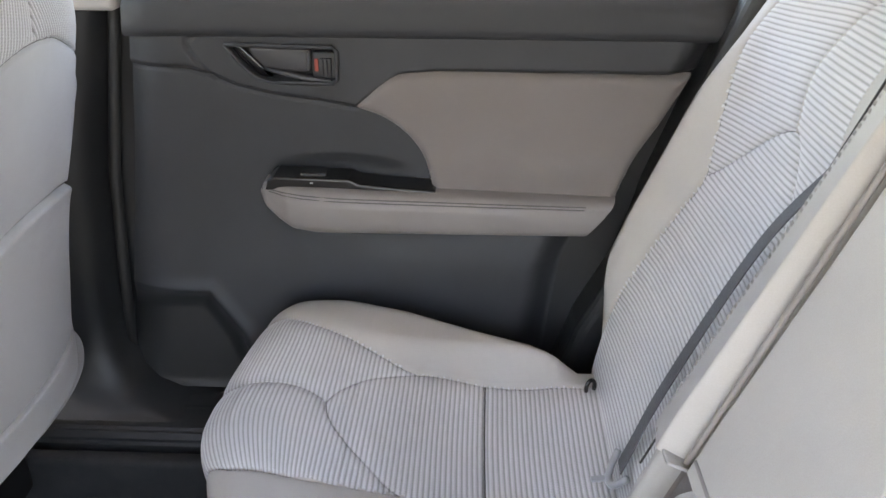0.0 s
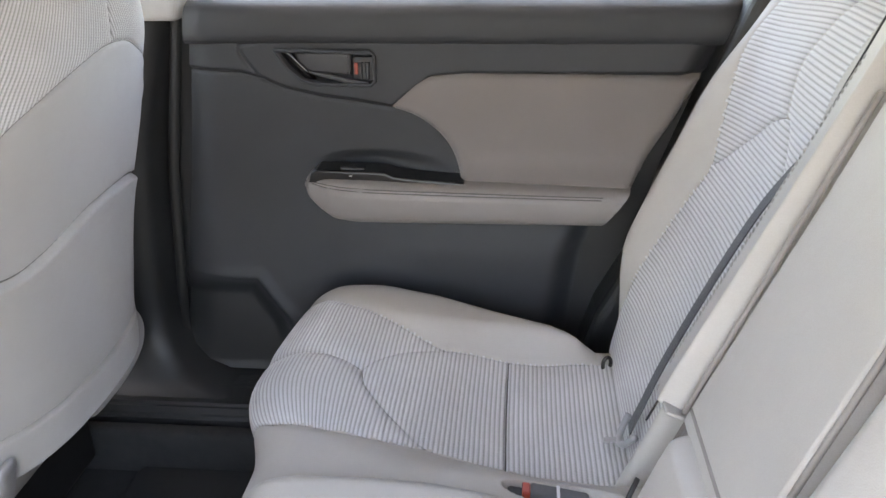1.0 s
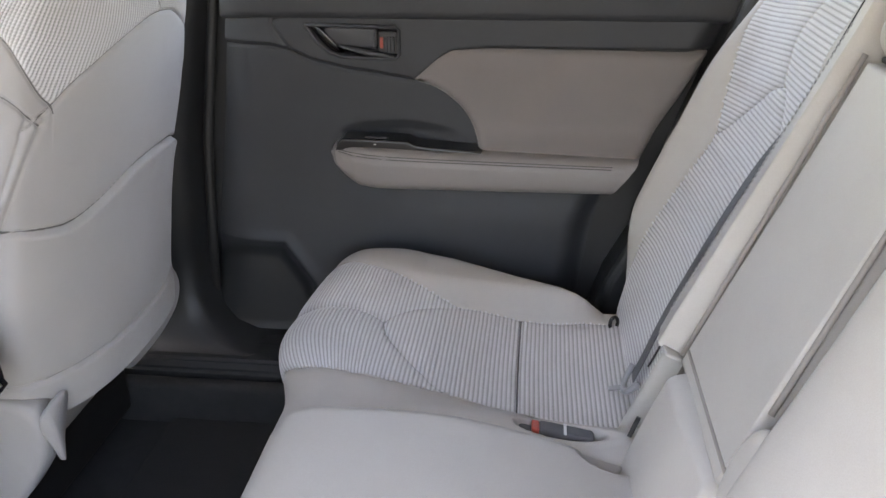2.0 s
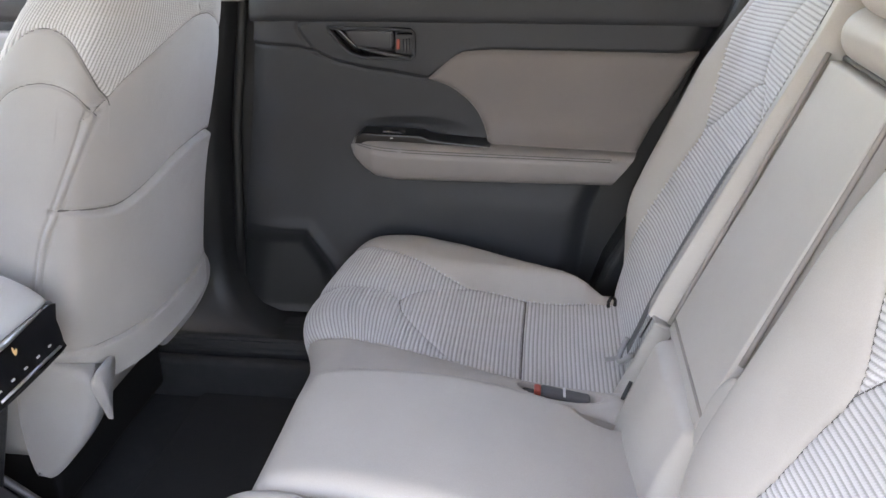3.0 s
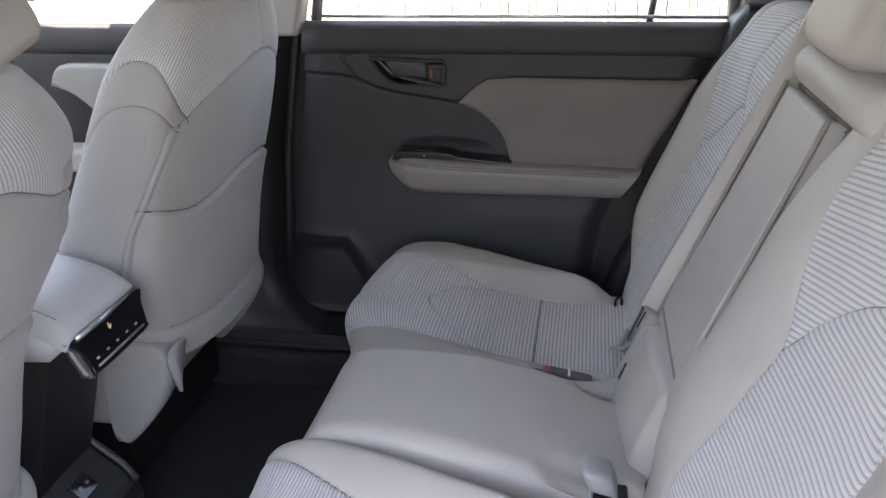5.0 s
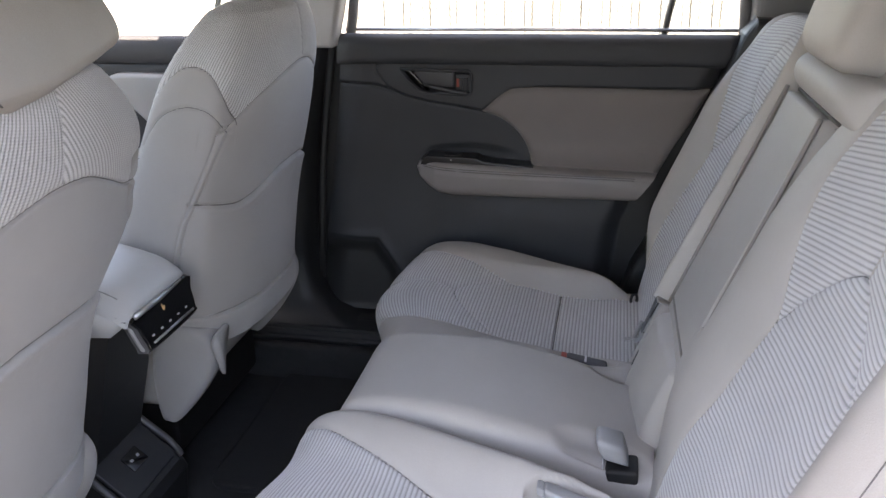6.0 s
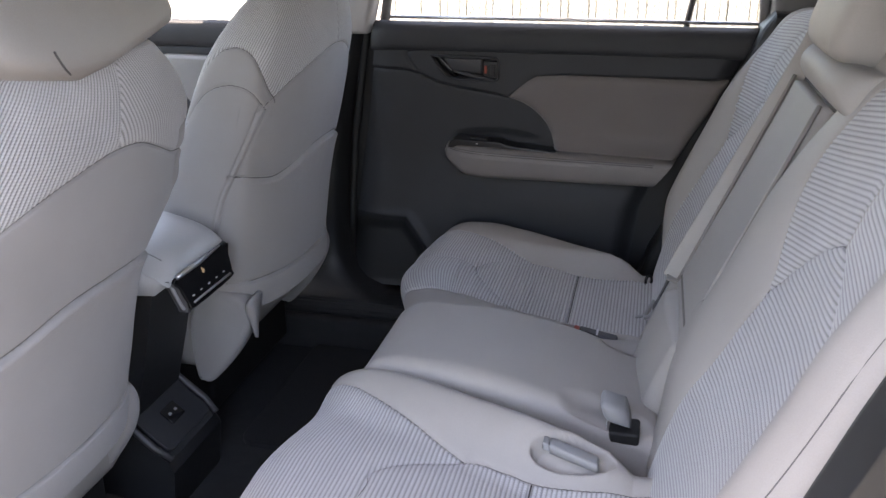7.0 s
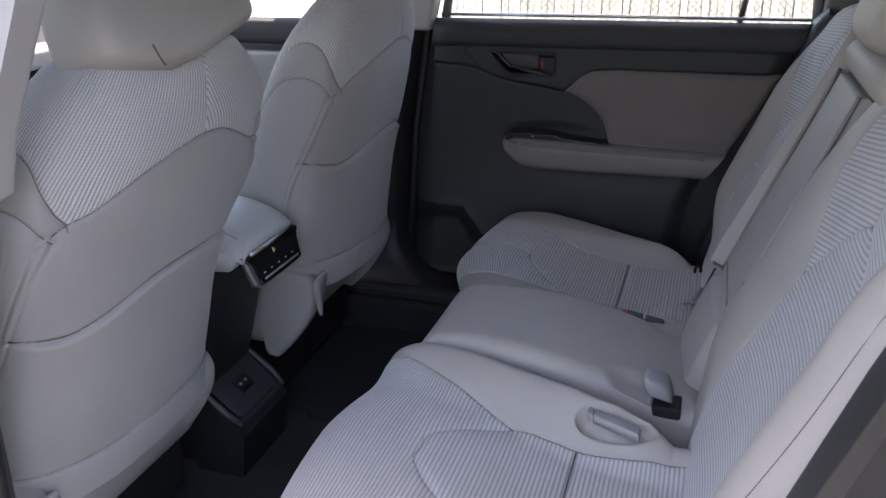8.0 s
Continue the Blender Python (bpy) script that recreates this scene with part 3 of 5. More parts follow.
y0, y1, rr, wall = -0.156, 0.118, 0.03, 0.09
tt = np.linspace(0, 2 * wall + math.pi * rr + (y1 - y0 - 2 * rr), 110)
ys, ds = [], []
for t in tt:
    a1, a2 = wall, wall + math.pi * rr / 2
    a3 = a2 + (y1 - y0 - 2 * rr)
    a4 = a3 + math.pi * rr / 2
    if t < a1:
        ys.append(y0), ds.append(rr + wall - t)
    elif t < a2:
        a = (t - a1) / rr
        ys.append(y0 + rr * (1 - math.cos(a))), ds.append(rr * (1 - math.sin(a)))
    elif t < a3:
        ys.append(y0 + rr + t - a2), ds.append(0.0)
    elif t < a4:
        a = (t - a3) / rr
        ys.append(y1 - rr + rr * math.sin(a)), ds.append(rr * (1 - math.cos(a)))
    else:
        ys.append(y1), ds.append(rr + t - a4)
Y, X = np.meshgrid(np.array(ys), x)
D = np.tile(np.array(ds), (len(x), 1))
Y = Y - 0.022 * smooth01(X, -0.15, 0.10) * smooth01(-Y, 0.0, 0.14)
H = 0.004 * np.sin(6 * X + 1) * np.cos(8 * Y)
H = H - 0.022 * smooth01(np.hypot((X - 0.205) / 0.040, (Y - 0.098) / 0.022), 1.1, 0.6)
H = H - 0.014 * smooth01(np.hypot((X - 0.190) / 0.070, (Y + 0.150) / 0.040), 1.2, 0.5)
H = H * (D < 0.01)
P = np.stack([X + nx[:, None] * (H - D * (nz[:, None] < 0.5) * 0.5), Y, z[:, None] + nz[:, None] * H - D * np.where(nz[:, None] > 0.5, 1.0, 0.5)], -1)
emit(P, np.zeros(P.shape[:2], int), {0: ("cushion", LEATHER, "raised smooth vinyl middle cushion")}, mid, flip=True)


def lean(a, b, h):
    """A point on the leaning plane of the rear backs: a across, b up along it from its foot, h out of it towards the front."""
    k = math.atan(0.395)
    return (0.268 + b * math.sin(k) - h * math.cos(k), a, 0.60 + b * math.cos(k) + h * math.sin(k))


def rounded_rect(a0, a1, b0, b1, r, n=6):
    out = []
    for cx, cy, st in ((a1 - r, b1 - r, 0), (a0 + r, b1 - r, 90), (a0 + r, b0 + r, 180), (a1 - r, b0 + r, 270)):
        for i in range(n + 1):
            a = radians(st + 90 * i / n)
            out.append((cx + r * math.cos(a), cy + r * math.sin(a)))
    return out


# surround and folded armrest: one moulded front, cut into its parts
A, B = np.meshgrid(np.linspace(-0.19, 0.262, 280), np.linspace(-0.02, 0.70, 200), indexing="ij")


def round_step(d, r):
    """Height of a quarter-round edge of radius r at distance d inside it."""
    t = np.clip(d / r, 0, 1)
    return np.sqrt(np.maximum(0.0, 1 - (1 - t) ** 2))


near_edge, far_edge = 0.080 - 0.022 * np.clip((B - 0.2) / 0.38, 0, 1), 0.170
panel_d = np.minimum(np.minimum(A + near_edge, far_edge - A), np.minimum(B - 0.150, 0.580 - B))
far_d = np.minimum(far_edge - A, np.minimum(B - 0.150, 0.580 - B))
panel = panel_d > 0
hp = -0.036 + 0.066 * round_step(far_d, 0.007) * round_step(A + near_edge, 0.007) + 0.002 * np.sin(9 * B)
# the rail beside it: a flat stitched top that rounds down into the gap
up_rail = np.clip((B - 0.2) / 0.4, 0, 1)
rail = -0.080 + (0.138 - 0.014 * up_rail - 0.22 * np.clip(A - 0.2, 0, 0.08)) * round_step(A - 0.181, 0.022) * round_step(0.2615 - A, 0.009)
foot = 0.030 * np.sqrt(np.maximum(0.0, 1 - ((A - 0.238) / 0.020) ** 2)) - 0.055 * (np.abs(A - 0.238) > 0.020)
rail = np.where(B < 0.150, foot, rail)
near = -0.036 - 0.060 * smooth01(A + near_edge, -0.001, -0.010)
head = 0.048 * np.sqrt(np.maximum(0.0, 1 - ((B - 0.618) / 0.035) ** 2)) * np.sqrt(np.maximum(0.0, 1 - (np.abs(A) / 0.182) ** 7))
hw2 = np.where(A < 0, np.maximum(near, head), np.maximum(rail, np.maximum(head, np.where(B < 0.150, -0.055, -0.070))))
H = np.where(panel, hp, hw2)
P = np.zeros(A.shape + (3,))
k = math.atan(0.395)
P[..., 0] = 0.268 + B * math.sin(k) - H * math.cos(k)
P[..., 1] = A
P[..., 2] = 0.60 + B * math.cos(k) + H * math.sin(k)
# taupe on the armrest's side and rail recess also puts shade into colour
side_gap = ((A < 0.008 - near_edge) & (B < 0.578)) | ((A > 0.158) & (A < 0.217) & (B < 0.150))
emit(P, np.where(panel, 1, np.where(side_gap, 2, 0)), {0: ("armrest_surround", LEATHER, "rounded light grey vinyl armrest surround"), 1: ("armrest", LEATHER, "folded smooth vinyl armrest"), 2: ("gap_shade_lining", INSERT, "taupe grained armrest side and recess, darkened for shade")}, mid, flip=True)
A, B = np.meshgrid(np.linspace(-0.104, 0.156, 120), np.linspace(-0.02, 0.174, 110), indexing="ij")
H = -0.05 + (0.096 - 0.014 * smooth01(A, 0.06, -0.09)) * round_step(np.minimum(A + 0.102, 0.154 - A), 0.034) * round_step(0.172 - B, 0.030) + 0.006 * np.sin(12 * B)
P = np.zeros(A.shape + (3,))
P[..., 0] = 0.268 + B * math.sin(k) - H * math.cos(k)
P[..., 1] = A
P[..., 2] = 0.60 + B * math.cos(k) + H * math.sin(k)
emit(P, np.zeros(P.shape[:2], int), {0: ("pivot_block", LEATHER, "rounded vinyl armrest hinge block")}, mid, flip=True)
part("rail_tab", slab_bm(rounded_rect(0.172, 0.236, 0.150, 0.155, 0.0025), 0.052, 0.003, lambda a, b, h: lean(a, b, h), 3), LEATHER, mid, "small vinyl rail tab", True)
# black strip drawn where the seat gap lies in shade
part("piping_or_shade", tube_bm([lean(0.2655, b, 0.028) for b in np.linspace(0.08, 0.655, 16)], 0.0016, 8), RECESS_AND_SHADE, mid, "black strip for the shade in the seat gap", True)
rail_stitch = bmesh.new()
for b in np.linspace(0.185, 0.60, 52):
    u = (b - 0.2) / 0.4
    for off in (0.244, 0.249):
        q0, q1 = (lean(off + 0.0008 * j, b + 0.0024 * j, 0.0586 - 0.014 * u - 0.22 * (off - 0.2)) for j in (-1, 1))
        seg = tube_bm([Vector(q0), Vector(q1)], 0.0009, 5)
        me = bpy.data.meshes.new("stitch")
        seg.to_mesh(me)
        seg.free()
        rail_stitch.from_mesh(me)
        bpy.data.meshes.remove(me)
part("stitching", rail_stitch, KNIT, mid, "pale double stitching along the surround", True)
# dark tubes laid in the armrest's gaps, in place of their shade
part("gap_shade_line", tube_bm([lean(a, 0.5825, 0.012) for a in np.linspace(0.168, -0.110, 8)], 0.0036, 8), SHADE_AND_STITCH, mid, "dark line for the shade in the armrest gap", True)
part("gap_shade_line", tube_bm([lean(a, 0.1755, 0.0315) for a in np.linspace(0.160, -0.078, 8)], 0.0028, 8), GAP_SHADE, mid, "taupe line for the shade under the armrest", True)
part("gap_shade_line", tube_bm([lean(0.1755, b, 0.0305) for b in np.linspace(0.160, 0.580, 12)], 0.0036, 8), GAP_SHADE, mid, "taupe line for the shade in the armrest gap", True)
part("gap_shade_line", tube_bm([lean(0.022 * (b - 0.2) / 0.38 - 0.080, b, 0.0250) for b in np.linspace(0.255, 0.576, 12)], 0.0036, 8), GAP_SHADE, mid, "taupe line for the shade in the armrest gap", True)
part("hinge_knuckle", slab_bm(curve([(-0.130, 0.16), (-0.100, 0.160), (-0.084, 0.20), (-0.090, 0.240), (-0.112, 0.255), (-0.134, 0.23)], 5, True), 0.052, 0.012, lambda a, b, h: lean(a, b, h - 0.01), 4), LEATHER, mid, "rounded armrest hinge end", True)

# ---- front seats ----


def front_seat(cy, lift, label, shear, narrow, apex, peak, shift, sway=0.0, rise=0.0):
    """A front seat seen from behind: one swept shell with ribbed upper cloth, map pocket and lower skirt."""
    seat = thing("front_seat", label, "car seat", "front seats")
    zs = np.concatenate([np.linspace(0.618, 1.16, 212), 1.16 + 0.125 * np.sin(np.linspace(0, np.pi / 2, 60))[1:]])
    xr = np.interp(zs, [0.585, 0.62, 0.68, 0.80, 0.90, 1.06, 1.16, 1.22, 1.26, 1.285], [-0.56, -0.548, -0.545, -0.528, -0.512, -0.474, -0.455, -0.452, -0.458, -0.485])
    xf = np.interp(zs, [0.585, 0.68, 0.84, 0.92, 1.06, 1.16, 1.22, 1.26, 1.285], [-0.84, -0.825, -0.79, -0.755, -0.69, -0.64, -0.60, -0.57, -0.52])
    hw = np.interp(zs, [0.585, 0.65, 0.75, 0.88, 0.98, 1.08, 1.13, 1.18, 1.22, 1.255, 1.275, 1.285], [0.236, 0.256, 0.263, 0.253, 0.256, 0.258, 0.248, 0.222, 0.196, 0.165, 0.13, 0.07])
    for arr in (xr, xf, hw):
        k = np.ones(11) / 11
        sm = np.convolve(np.pad(arr, 5, mode="edge"), k, "valid")
        arr[:-30] = sm[:-30]
    hw = hw - narrow * smooth01(zs, 1.0, 0.85)
    nt = 660
    th = np.linspace(0, 2 * np.pi, nt, endpoint=False)
    c, sn = np.cos(th), np.sin(th)
    e = 0.52
    cx = np.sign(c) * np.abs(c) ** e
    sy = np.sign(sn) * np.abs(sn) ** e
    # even out the spacing round the ring
    px, py = 0.12 * cx, 0.255 * sy
    q = np.stack([np.append(px, px[0]), np.append(py, py[0])], 1)
    dense, _ = resample(q, 4001)
    dense = dense[:-1]
    weight = np.where(dense[:, 0] > -0.085, 1.0, 0.12)
    acc = np.cumsum(weight) / np.sum(weight)
    ring = dense[np.searchsorted(acc, (np.arange(nt) + 0.5) / nt)]
    cx, sy = ring[:, 0] / 0.12, ring[:, 1] / 0.255
    xm, xd = (xr + xf) / 2, (xr - xf) / 2
    X = xm[:, None] + xd[:, None] * cx[None]
    Yl = hw[:, None] * sy[None]
    Yl = Yl + sway * (smooth01(zs, 0.90, 1.02) * (0.35 + 0.65 * smooth01(zs, 1.27, 1.15)))[:, None] * smooth01(Yl, -0.12, 0.12)
    Z = np.tile(zs[:, None], (1, nt))
    # rear middle stands a little proud of its edges
    X += 0.028 * smooth01(cx, 0.6, 1.0)[None] * (1 - (Yl / 0.26) ** 2) - 0.018 * smooth01(cx, 0.6, 1.0)[None]
    rear = (cx > 0.35)[None] & np.ones_like(Z, bool)
    zl = Z
    Yo = Yl
    Yl = Yl - apex
    # seams of the back, in (across, height)
    roof = curve([(-0.29, 1.050), (-0.255, 1.074), (-0.22, peak - 0.052), (-0.155, peak - 0.026), (-0.09, peak - 0.010), (-0.04, peak - 0.002), (0.0, peak), (0.06, peak - 0.006), (0.12, peak - 0.026), (0.20, peak - 0.055), (0.27, 1.07)], 6)
    spine = [(0.0, peak), (0.0, 1.40)]
    pocket = curve([(-0.335, 0.93), (-0.29, 0.922), (-0.24, 0.910), (-0.205, 0.906), (-0.15, 0.916), (-0.05, 0.938), (0.08, 0.938), (0.17, 0.914 + rise), (0.235, 0.885 + 2 * rise)], 6)
    hem = curve([(-0.30, 0.686), (-0.24, 0.682), (-0.1, 0.676), (0.1, 0.673), (0.24, 0.674), (0.30, 0.674)], 6)
    d = np.minimum(dist_to(roof, Yl, zl), dist_to(spine, Yl, zl))
    d = np.where(rear, d, 9.0)
    Yp = Yo - shift
    dp = np.where(rear, dist_to(pocket, Yp, zl), 9.0)
    dh = np.where(cx[None] > -0.2, dist_to(hem, Yl, zl), 9.0)
    # arched seams round each flank, in (fore-aft from the rear edge, height)
    fa = (X - xr[:, None])
    flank = np.abs(sy)[None] > 0.80
    arch1 = curve([(-0.014, 1.062), (-0.024, 1.086), (-0.036, 1.122), (-0.063, 1.157), (-0.097, 1.173), (-0.133, 1.165), (-0.161, 1.137), (-0.186, 1.094), (-0.215, 1.02)], 6)
    arch2 = curve([(-0.026, 1.052), (-0.040, 1.080), (-0.065, 1.099), (-0.102, 1.105), (-0.142, 1.093), (-0.172, 1.061), (-0.205, 1.0)], 6)
    pipe = curve([(-0.030, 1.062), (-0.047, 0.997), (-0.070, 0.919), (-0.088, 0.86), (-0.10, 0.75), (-0.105, 0.6)], 5)
    flank = flank & (fa < -0.005)
    da = np.where(flank, np.minimum(dist_to(arch1, fa, zl), dist_to(arch2, fa, zl)), 9.0)
    dq = np.where(flank, dist_to(pipe, fa, zl), 9.0)
    H = seam_dip(np.minimum(d, da), 0.003) + 0.0022 * np.exp(-(dq / 0.003) ** 2) - 0.002 * np.exp(-((dq - 0.006) / 0.002) ** 2)
    pz = np.interp(Yp, pocket[:, 0], pocket[:, 1])
    below = (zl < pz) & rear
    H += np.where(rear, smooth01(pz - zl, -0.002, 0.010), 0.0) * (0.006 * np.exp(-dp / 0.04) + 0.002) * smooth01(cx, 0.5, 0.9)[None] - 0.007 * np.exp(-(dp / 0.0028) ** 2)
    hz = np.interp(Yl, hem[:, 0], hem[:, 1])
    H += -0.008 * np.exp(-(dh / 0.0028) ** 2) + np.where(zl < hz, smooth01(cx, 0.75, 1.0)[None] * 0.004 * np.sin(np.clip((hz - zl) / 0.085, 0, 1) * np.pi) ** 0.7, 0.0)
    H += 0.003 * np.sin(11 * Yl + 9 * zl) * np.cos(8 * zl + 3)
    rz = np.interp(Yl, roof[:, 0], roof[:, 1])
    az = np.interp(fa, arch1[::-1, 0], arch1[::-1, 1])
    cloth = np.where(flank, zl > az, (zl > rz))
    cloth &= (cx[None] > -0.9)
    # length round the section from the middle of the rear, so that the cords run on round the flank
    seg = np.linalg.norm(np.diff(np.stack([0.12 * cx, 0.255 * sy], 1), axis=0, append=np.array([[0.12 * cx[0], 0.255 * sy[0]]])), axis=1)
    arc = np.concatenate([[0], np.cumsum(seg)[:-1]])
    arc = np.where(sy < 0, arc - np.sum(seg), arc)
    arc = np.where(np.abs(arc) > 0.6, np.sign(sy) * 0.6, arc)
    slant = arc[None] - apex + np.sign(Yl) * 0.28 * (zl - 1.15)
    H += np.where(cloth & (zs < 1.28)[:, None], ribs(slant) * np.clip(np.minimum(d, da) / 0.004, 0, 1), 0.0)
    P = np.stack([X, cy + Yo, Z], -1)
    N = grid_normals(P)
    out = np.sum(N * (P - np.stack([np.tile(xm[:, None], (1, nt)), np.full_like(X, cy), Z], -1)), -1, keepdims=True)
    N = np.where(np.median(out) < 0, -N, N)
    P = P + N * H[..., None]
    P[..., 2] += lift
    P[..., 0] += shear * np.clip((1.12 - P[..., 2]) / 0.48, -0.2, 1.2)
    region = np.where(cloth, 1, 0)
    region[(~cloth) & (zl < hz) & (cx[None] > 0.0)] = 2
    region[(~cloth) & below & (zl >= hz)] = 3
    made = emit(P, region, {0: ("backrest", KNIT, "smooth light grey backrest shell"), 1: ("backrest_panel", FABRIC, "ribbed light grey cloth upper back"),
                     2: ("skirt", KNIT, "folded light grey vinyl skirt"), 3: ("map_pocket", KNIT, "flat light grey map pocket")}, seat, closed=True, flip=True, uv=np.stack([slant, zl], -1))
    behind = rear & (cx[None] > 0.45)
    # wide dark tubes at pocket and hem stand in for lip and crease shade
    for line2, rad, across in ((roof, 0.0012, Yl), (spine, 0.0011, Yl), (pocket, 0.0026, Yp), (hem, 0.0022, Yl)):
        seam_line("seam", line2, across, zl, P, made[0], rad, allowed=behind)
    for sgn in (-1,):
        for line2 in (arch1, arch2):
            seam_line("seam", line2, fa, zl, P, made[0], allowed=flank & (np.sign(sy) == sgn)[None])
    # side covers of the recliner and the cushion below
    for sgn in (-1, 1):
        o = curve([(-0.566 + shear, 0.632), (-0.59 + shear, 0.664), (-0.645 + shear, 0.672), (-0.69 + shear, 0.655), (-0.708 + shear, 0.56), (-0.703 + shear, 0.465), (-0.685 + shear, 0.450), (-0.662 + shear, 0.456), (-0.612 + shear, 0.515), (-0.574 + shear, 0.580)], 6, True)
        part("recliner_cover", slab_bm(o, 0.05, 0.014, lambda a, b, h, sgn=sgn: (a, cy + sgn * ((0.215 if sgn < 0 else 0.178) + h), b + lift * 0.5), 5), KNIT, seat, "rounded light grey side cover", True)
    part("skirt_flap", slab_bm(curve([(-0.302, 0.0), (-0.25, 0.012), (-0.236, 0.0), (-0.262, -0.05), (-0.272, -0.085), (-0.284, -0.06)], 5, True), 0.008, 0.003, lambda a, b, h: (-0.556 + shear - h, cy + a + 0.03, 0.650 + b + lift)), KNIT, seat, "loose hanging skirt flap", True)
    part("seat_cushion", box_bm((-1.22, cy - 0.25, 0.46), (-0.66, cy + 0.25, 0.63), 0.05, 4), LEATHER, seat, "", True)
    part("seat_base", box_bm((-1.15, cy - 0.21, 0.335), (-0.70, cy + 0.21, 0.46), 0.01), BLACK, seat, "black seat frame")
    for sgn in (-1, 1):
        part("seat_rail", box_bm((-1.2, cy + sgn * 0.19 - 0.02, 0.30), (-0.80, cy + sgn * 0.19 + 0.02, 0.335), 0.006), BLACK, seat, "black floor rail")
        if sgn * cy < 0:
            part("rail_cap", box_bm((-0.735, cy + sgn * 0.20 - 0.012, 0.450), (-0.70, cy + sgn * 0.20 + 0.012, 0.464), 0.005), CHARCOAL, seat, "dark rail end")
    return seat


front_seat(0.367, 0.0, "light grey front car seat with map pocket beside the console", 0.0, 0.0, 0.046, 1.150, 0.035, 0.014)
front_seat(-0.452, -0.02, "light grey front car seat with map pocket by the open doorway", -0.045, 0.014, 0.048, 1.135, 0.025, 0.058, 0.014)
headrest("headrest", (-0.515, -0.432, 1.344), (0.385, 0.11, 0.215), "light grey vinyl headrest on the front seat", -23, vee=0.038, box=0.55)
headrest("headrest", (-0.535, 0.378, 1.435), (0.30, 0.13, 0.20), "light grey vinyl headrest raised on chrome posts", 14)


# ---- shell of the car: floor, walls, pillars, roof ----
def plank(name, lo, hi, material, label, bevel=0.0, kind="structure", category=""):
    ob = part(name, box_bm(lo, hi, bevel), material, None, "", bevel > 0.01)
    return tagged(ob, label, category or name.split("_")[0], "", kind)


plank("floor", (-2.1, -0.78, 0.24), (2.0, 0.78, 0.30), CARPET, "black carpeted car floor", category="floor")
tagged(part("floor_mat", slab_bm(rounded_rect(-0.62, -0.05, 0.10, 0.60, 0.04), 0.012, 0.004, lambda a, b, h: (a, b, 0.30 + h)), MAT, None, "", False), "black ribbed floor mat before the rear seat", "floor mat")
tagged(part("floor_mat", slab_bm(rounded_rect(-0.62, -0.05, -0.60, -0.12, 0.04), 0.012, 0.004, lambda a, b, h: (a, b, 0.30 + h)), MAT, None, "", False), "black ribbed floor mat by the open doorway", "floor mat")


def sill(sgn):
    o = [(0.62, 0.29), (0.625, 0.40), (0.64, 0.418), (0.70, 0.425), (0.745, 0.425), (0.765, 0.41), (0.80, 0.39), (0.80, 0.24), (0.64, 0.24)]
    bm = bmesh.new()
    a = [bm.verts.new((-1.9, sgn * y, z)) for y, z in o]
    b = [bm.verts.new((0.30, sgn * y, z)) for y, z in o]
    n = len(o)
    for i in range(n):
        bm.faces.new((a[i], a[(i + 1) % n], b[(i + 1) % n], b[i]))
    bm.faces.new(a)
    bm.faces.new(b[::-1])
    bmesh.ops.bevel(bm, geom=[e for e in bm.edges if abs(e.verts[0].co.x - e.verts[1].co.x) > 1], offset=0.006, segments=2, affect="EDGES")
    return tagged(part("sill_trim_%s" % ("right" if sgn > 0 else "left"), bm, PLASTIC_LOW, None), "black plastic door sill trim", "sill trim", "", "structure")


sill(1), sill(-1)
for sgn, word in ((1, "right"), (-1, "left")):
    plank("floor_edge_%s" % word, (-1.9, min(sgn * 0.58, sgn * 0.617), 0.29), (0.28, max(sgn * 0.58, sgn * 0.617), 0.392), CARPET, "black carpet turned up along the sill", 0.012, category="floor")


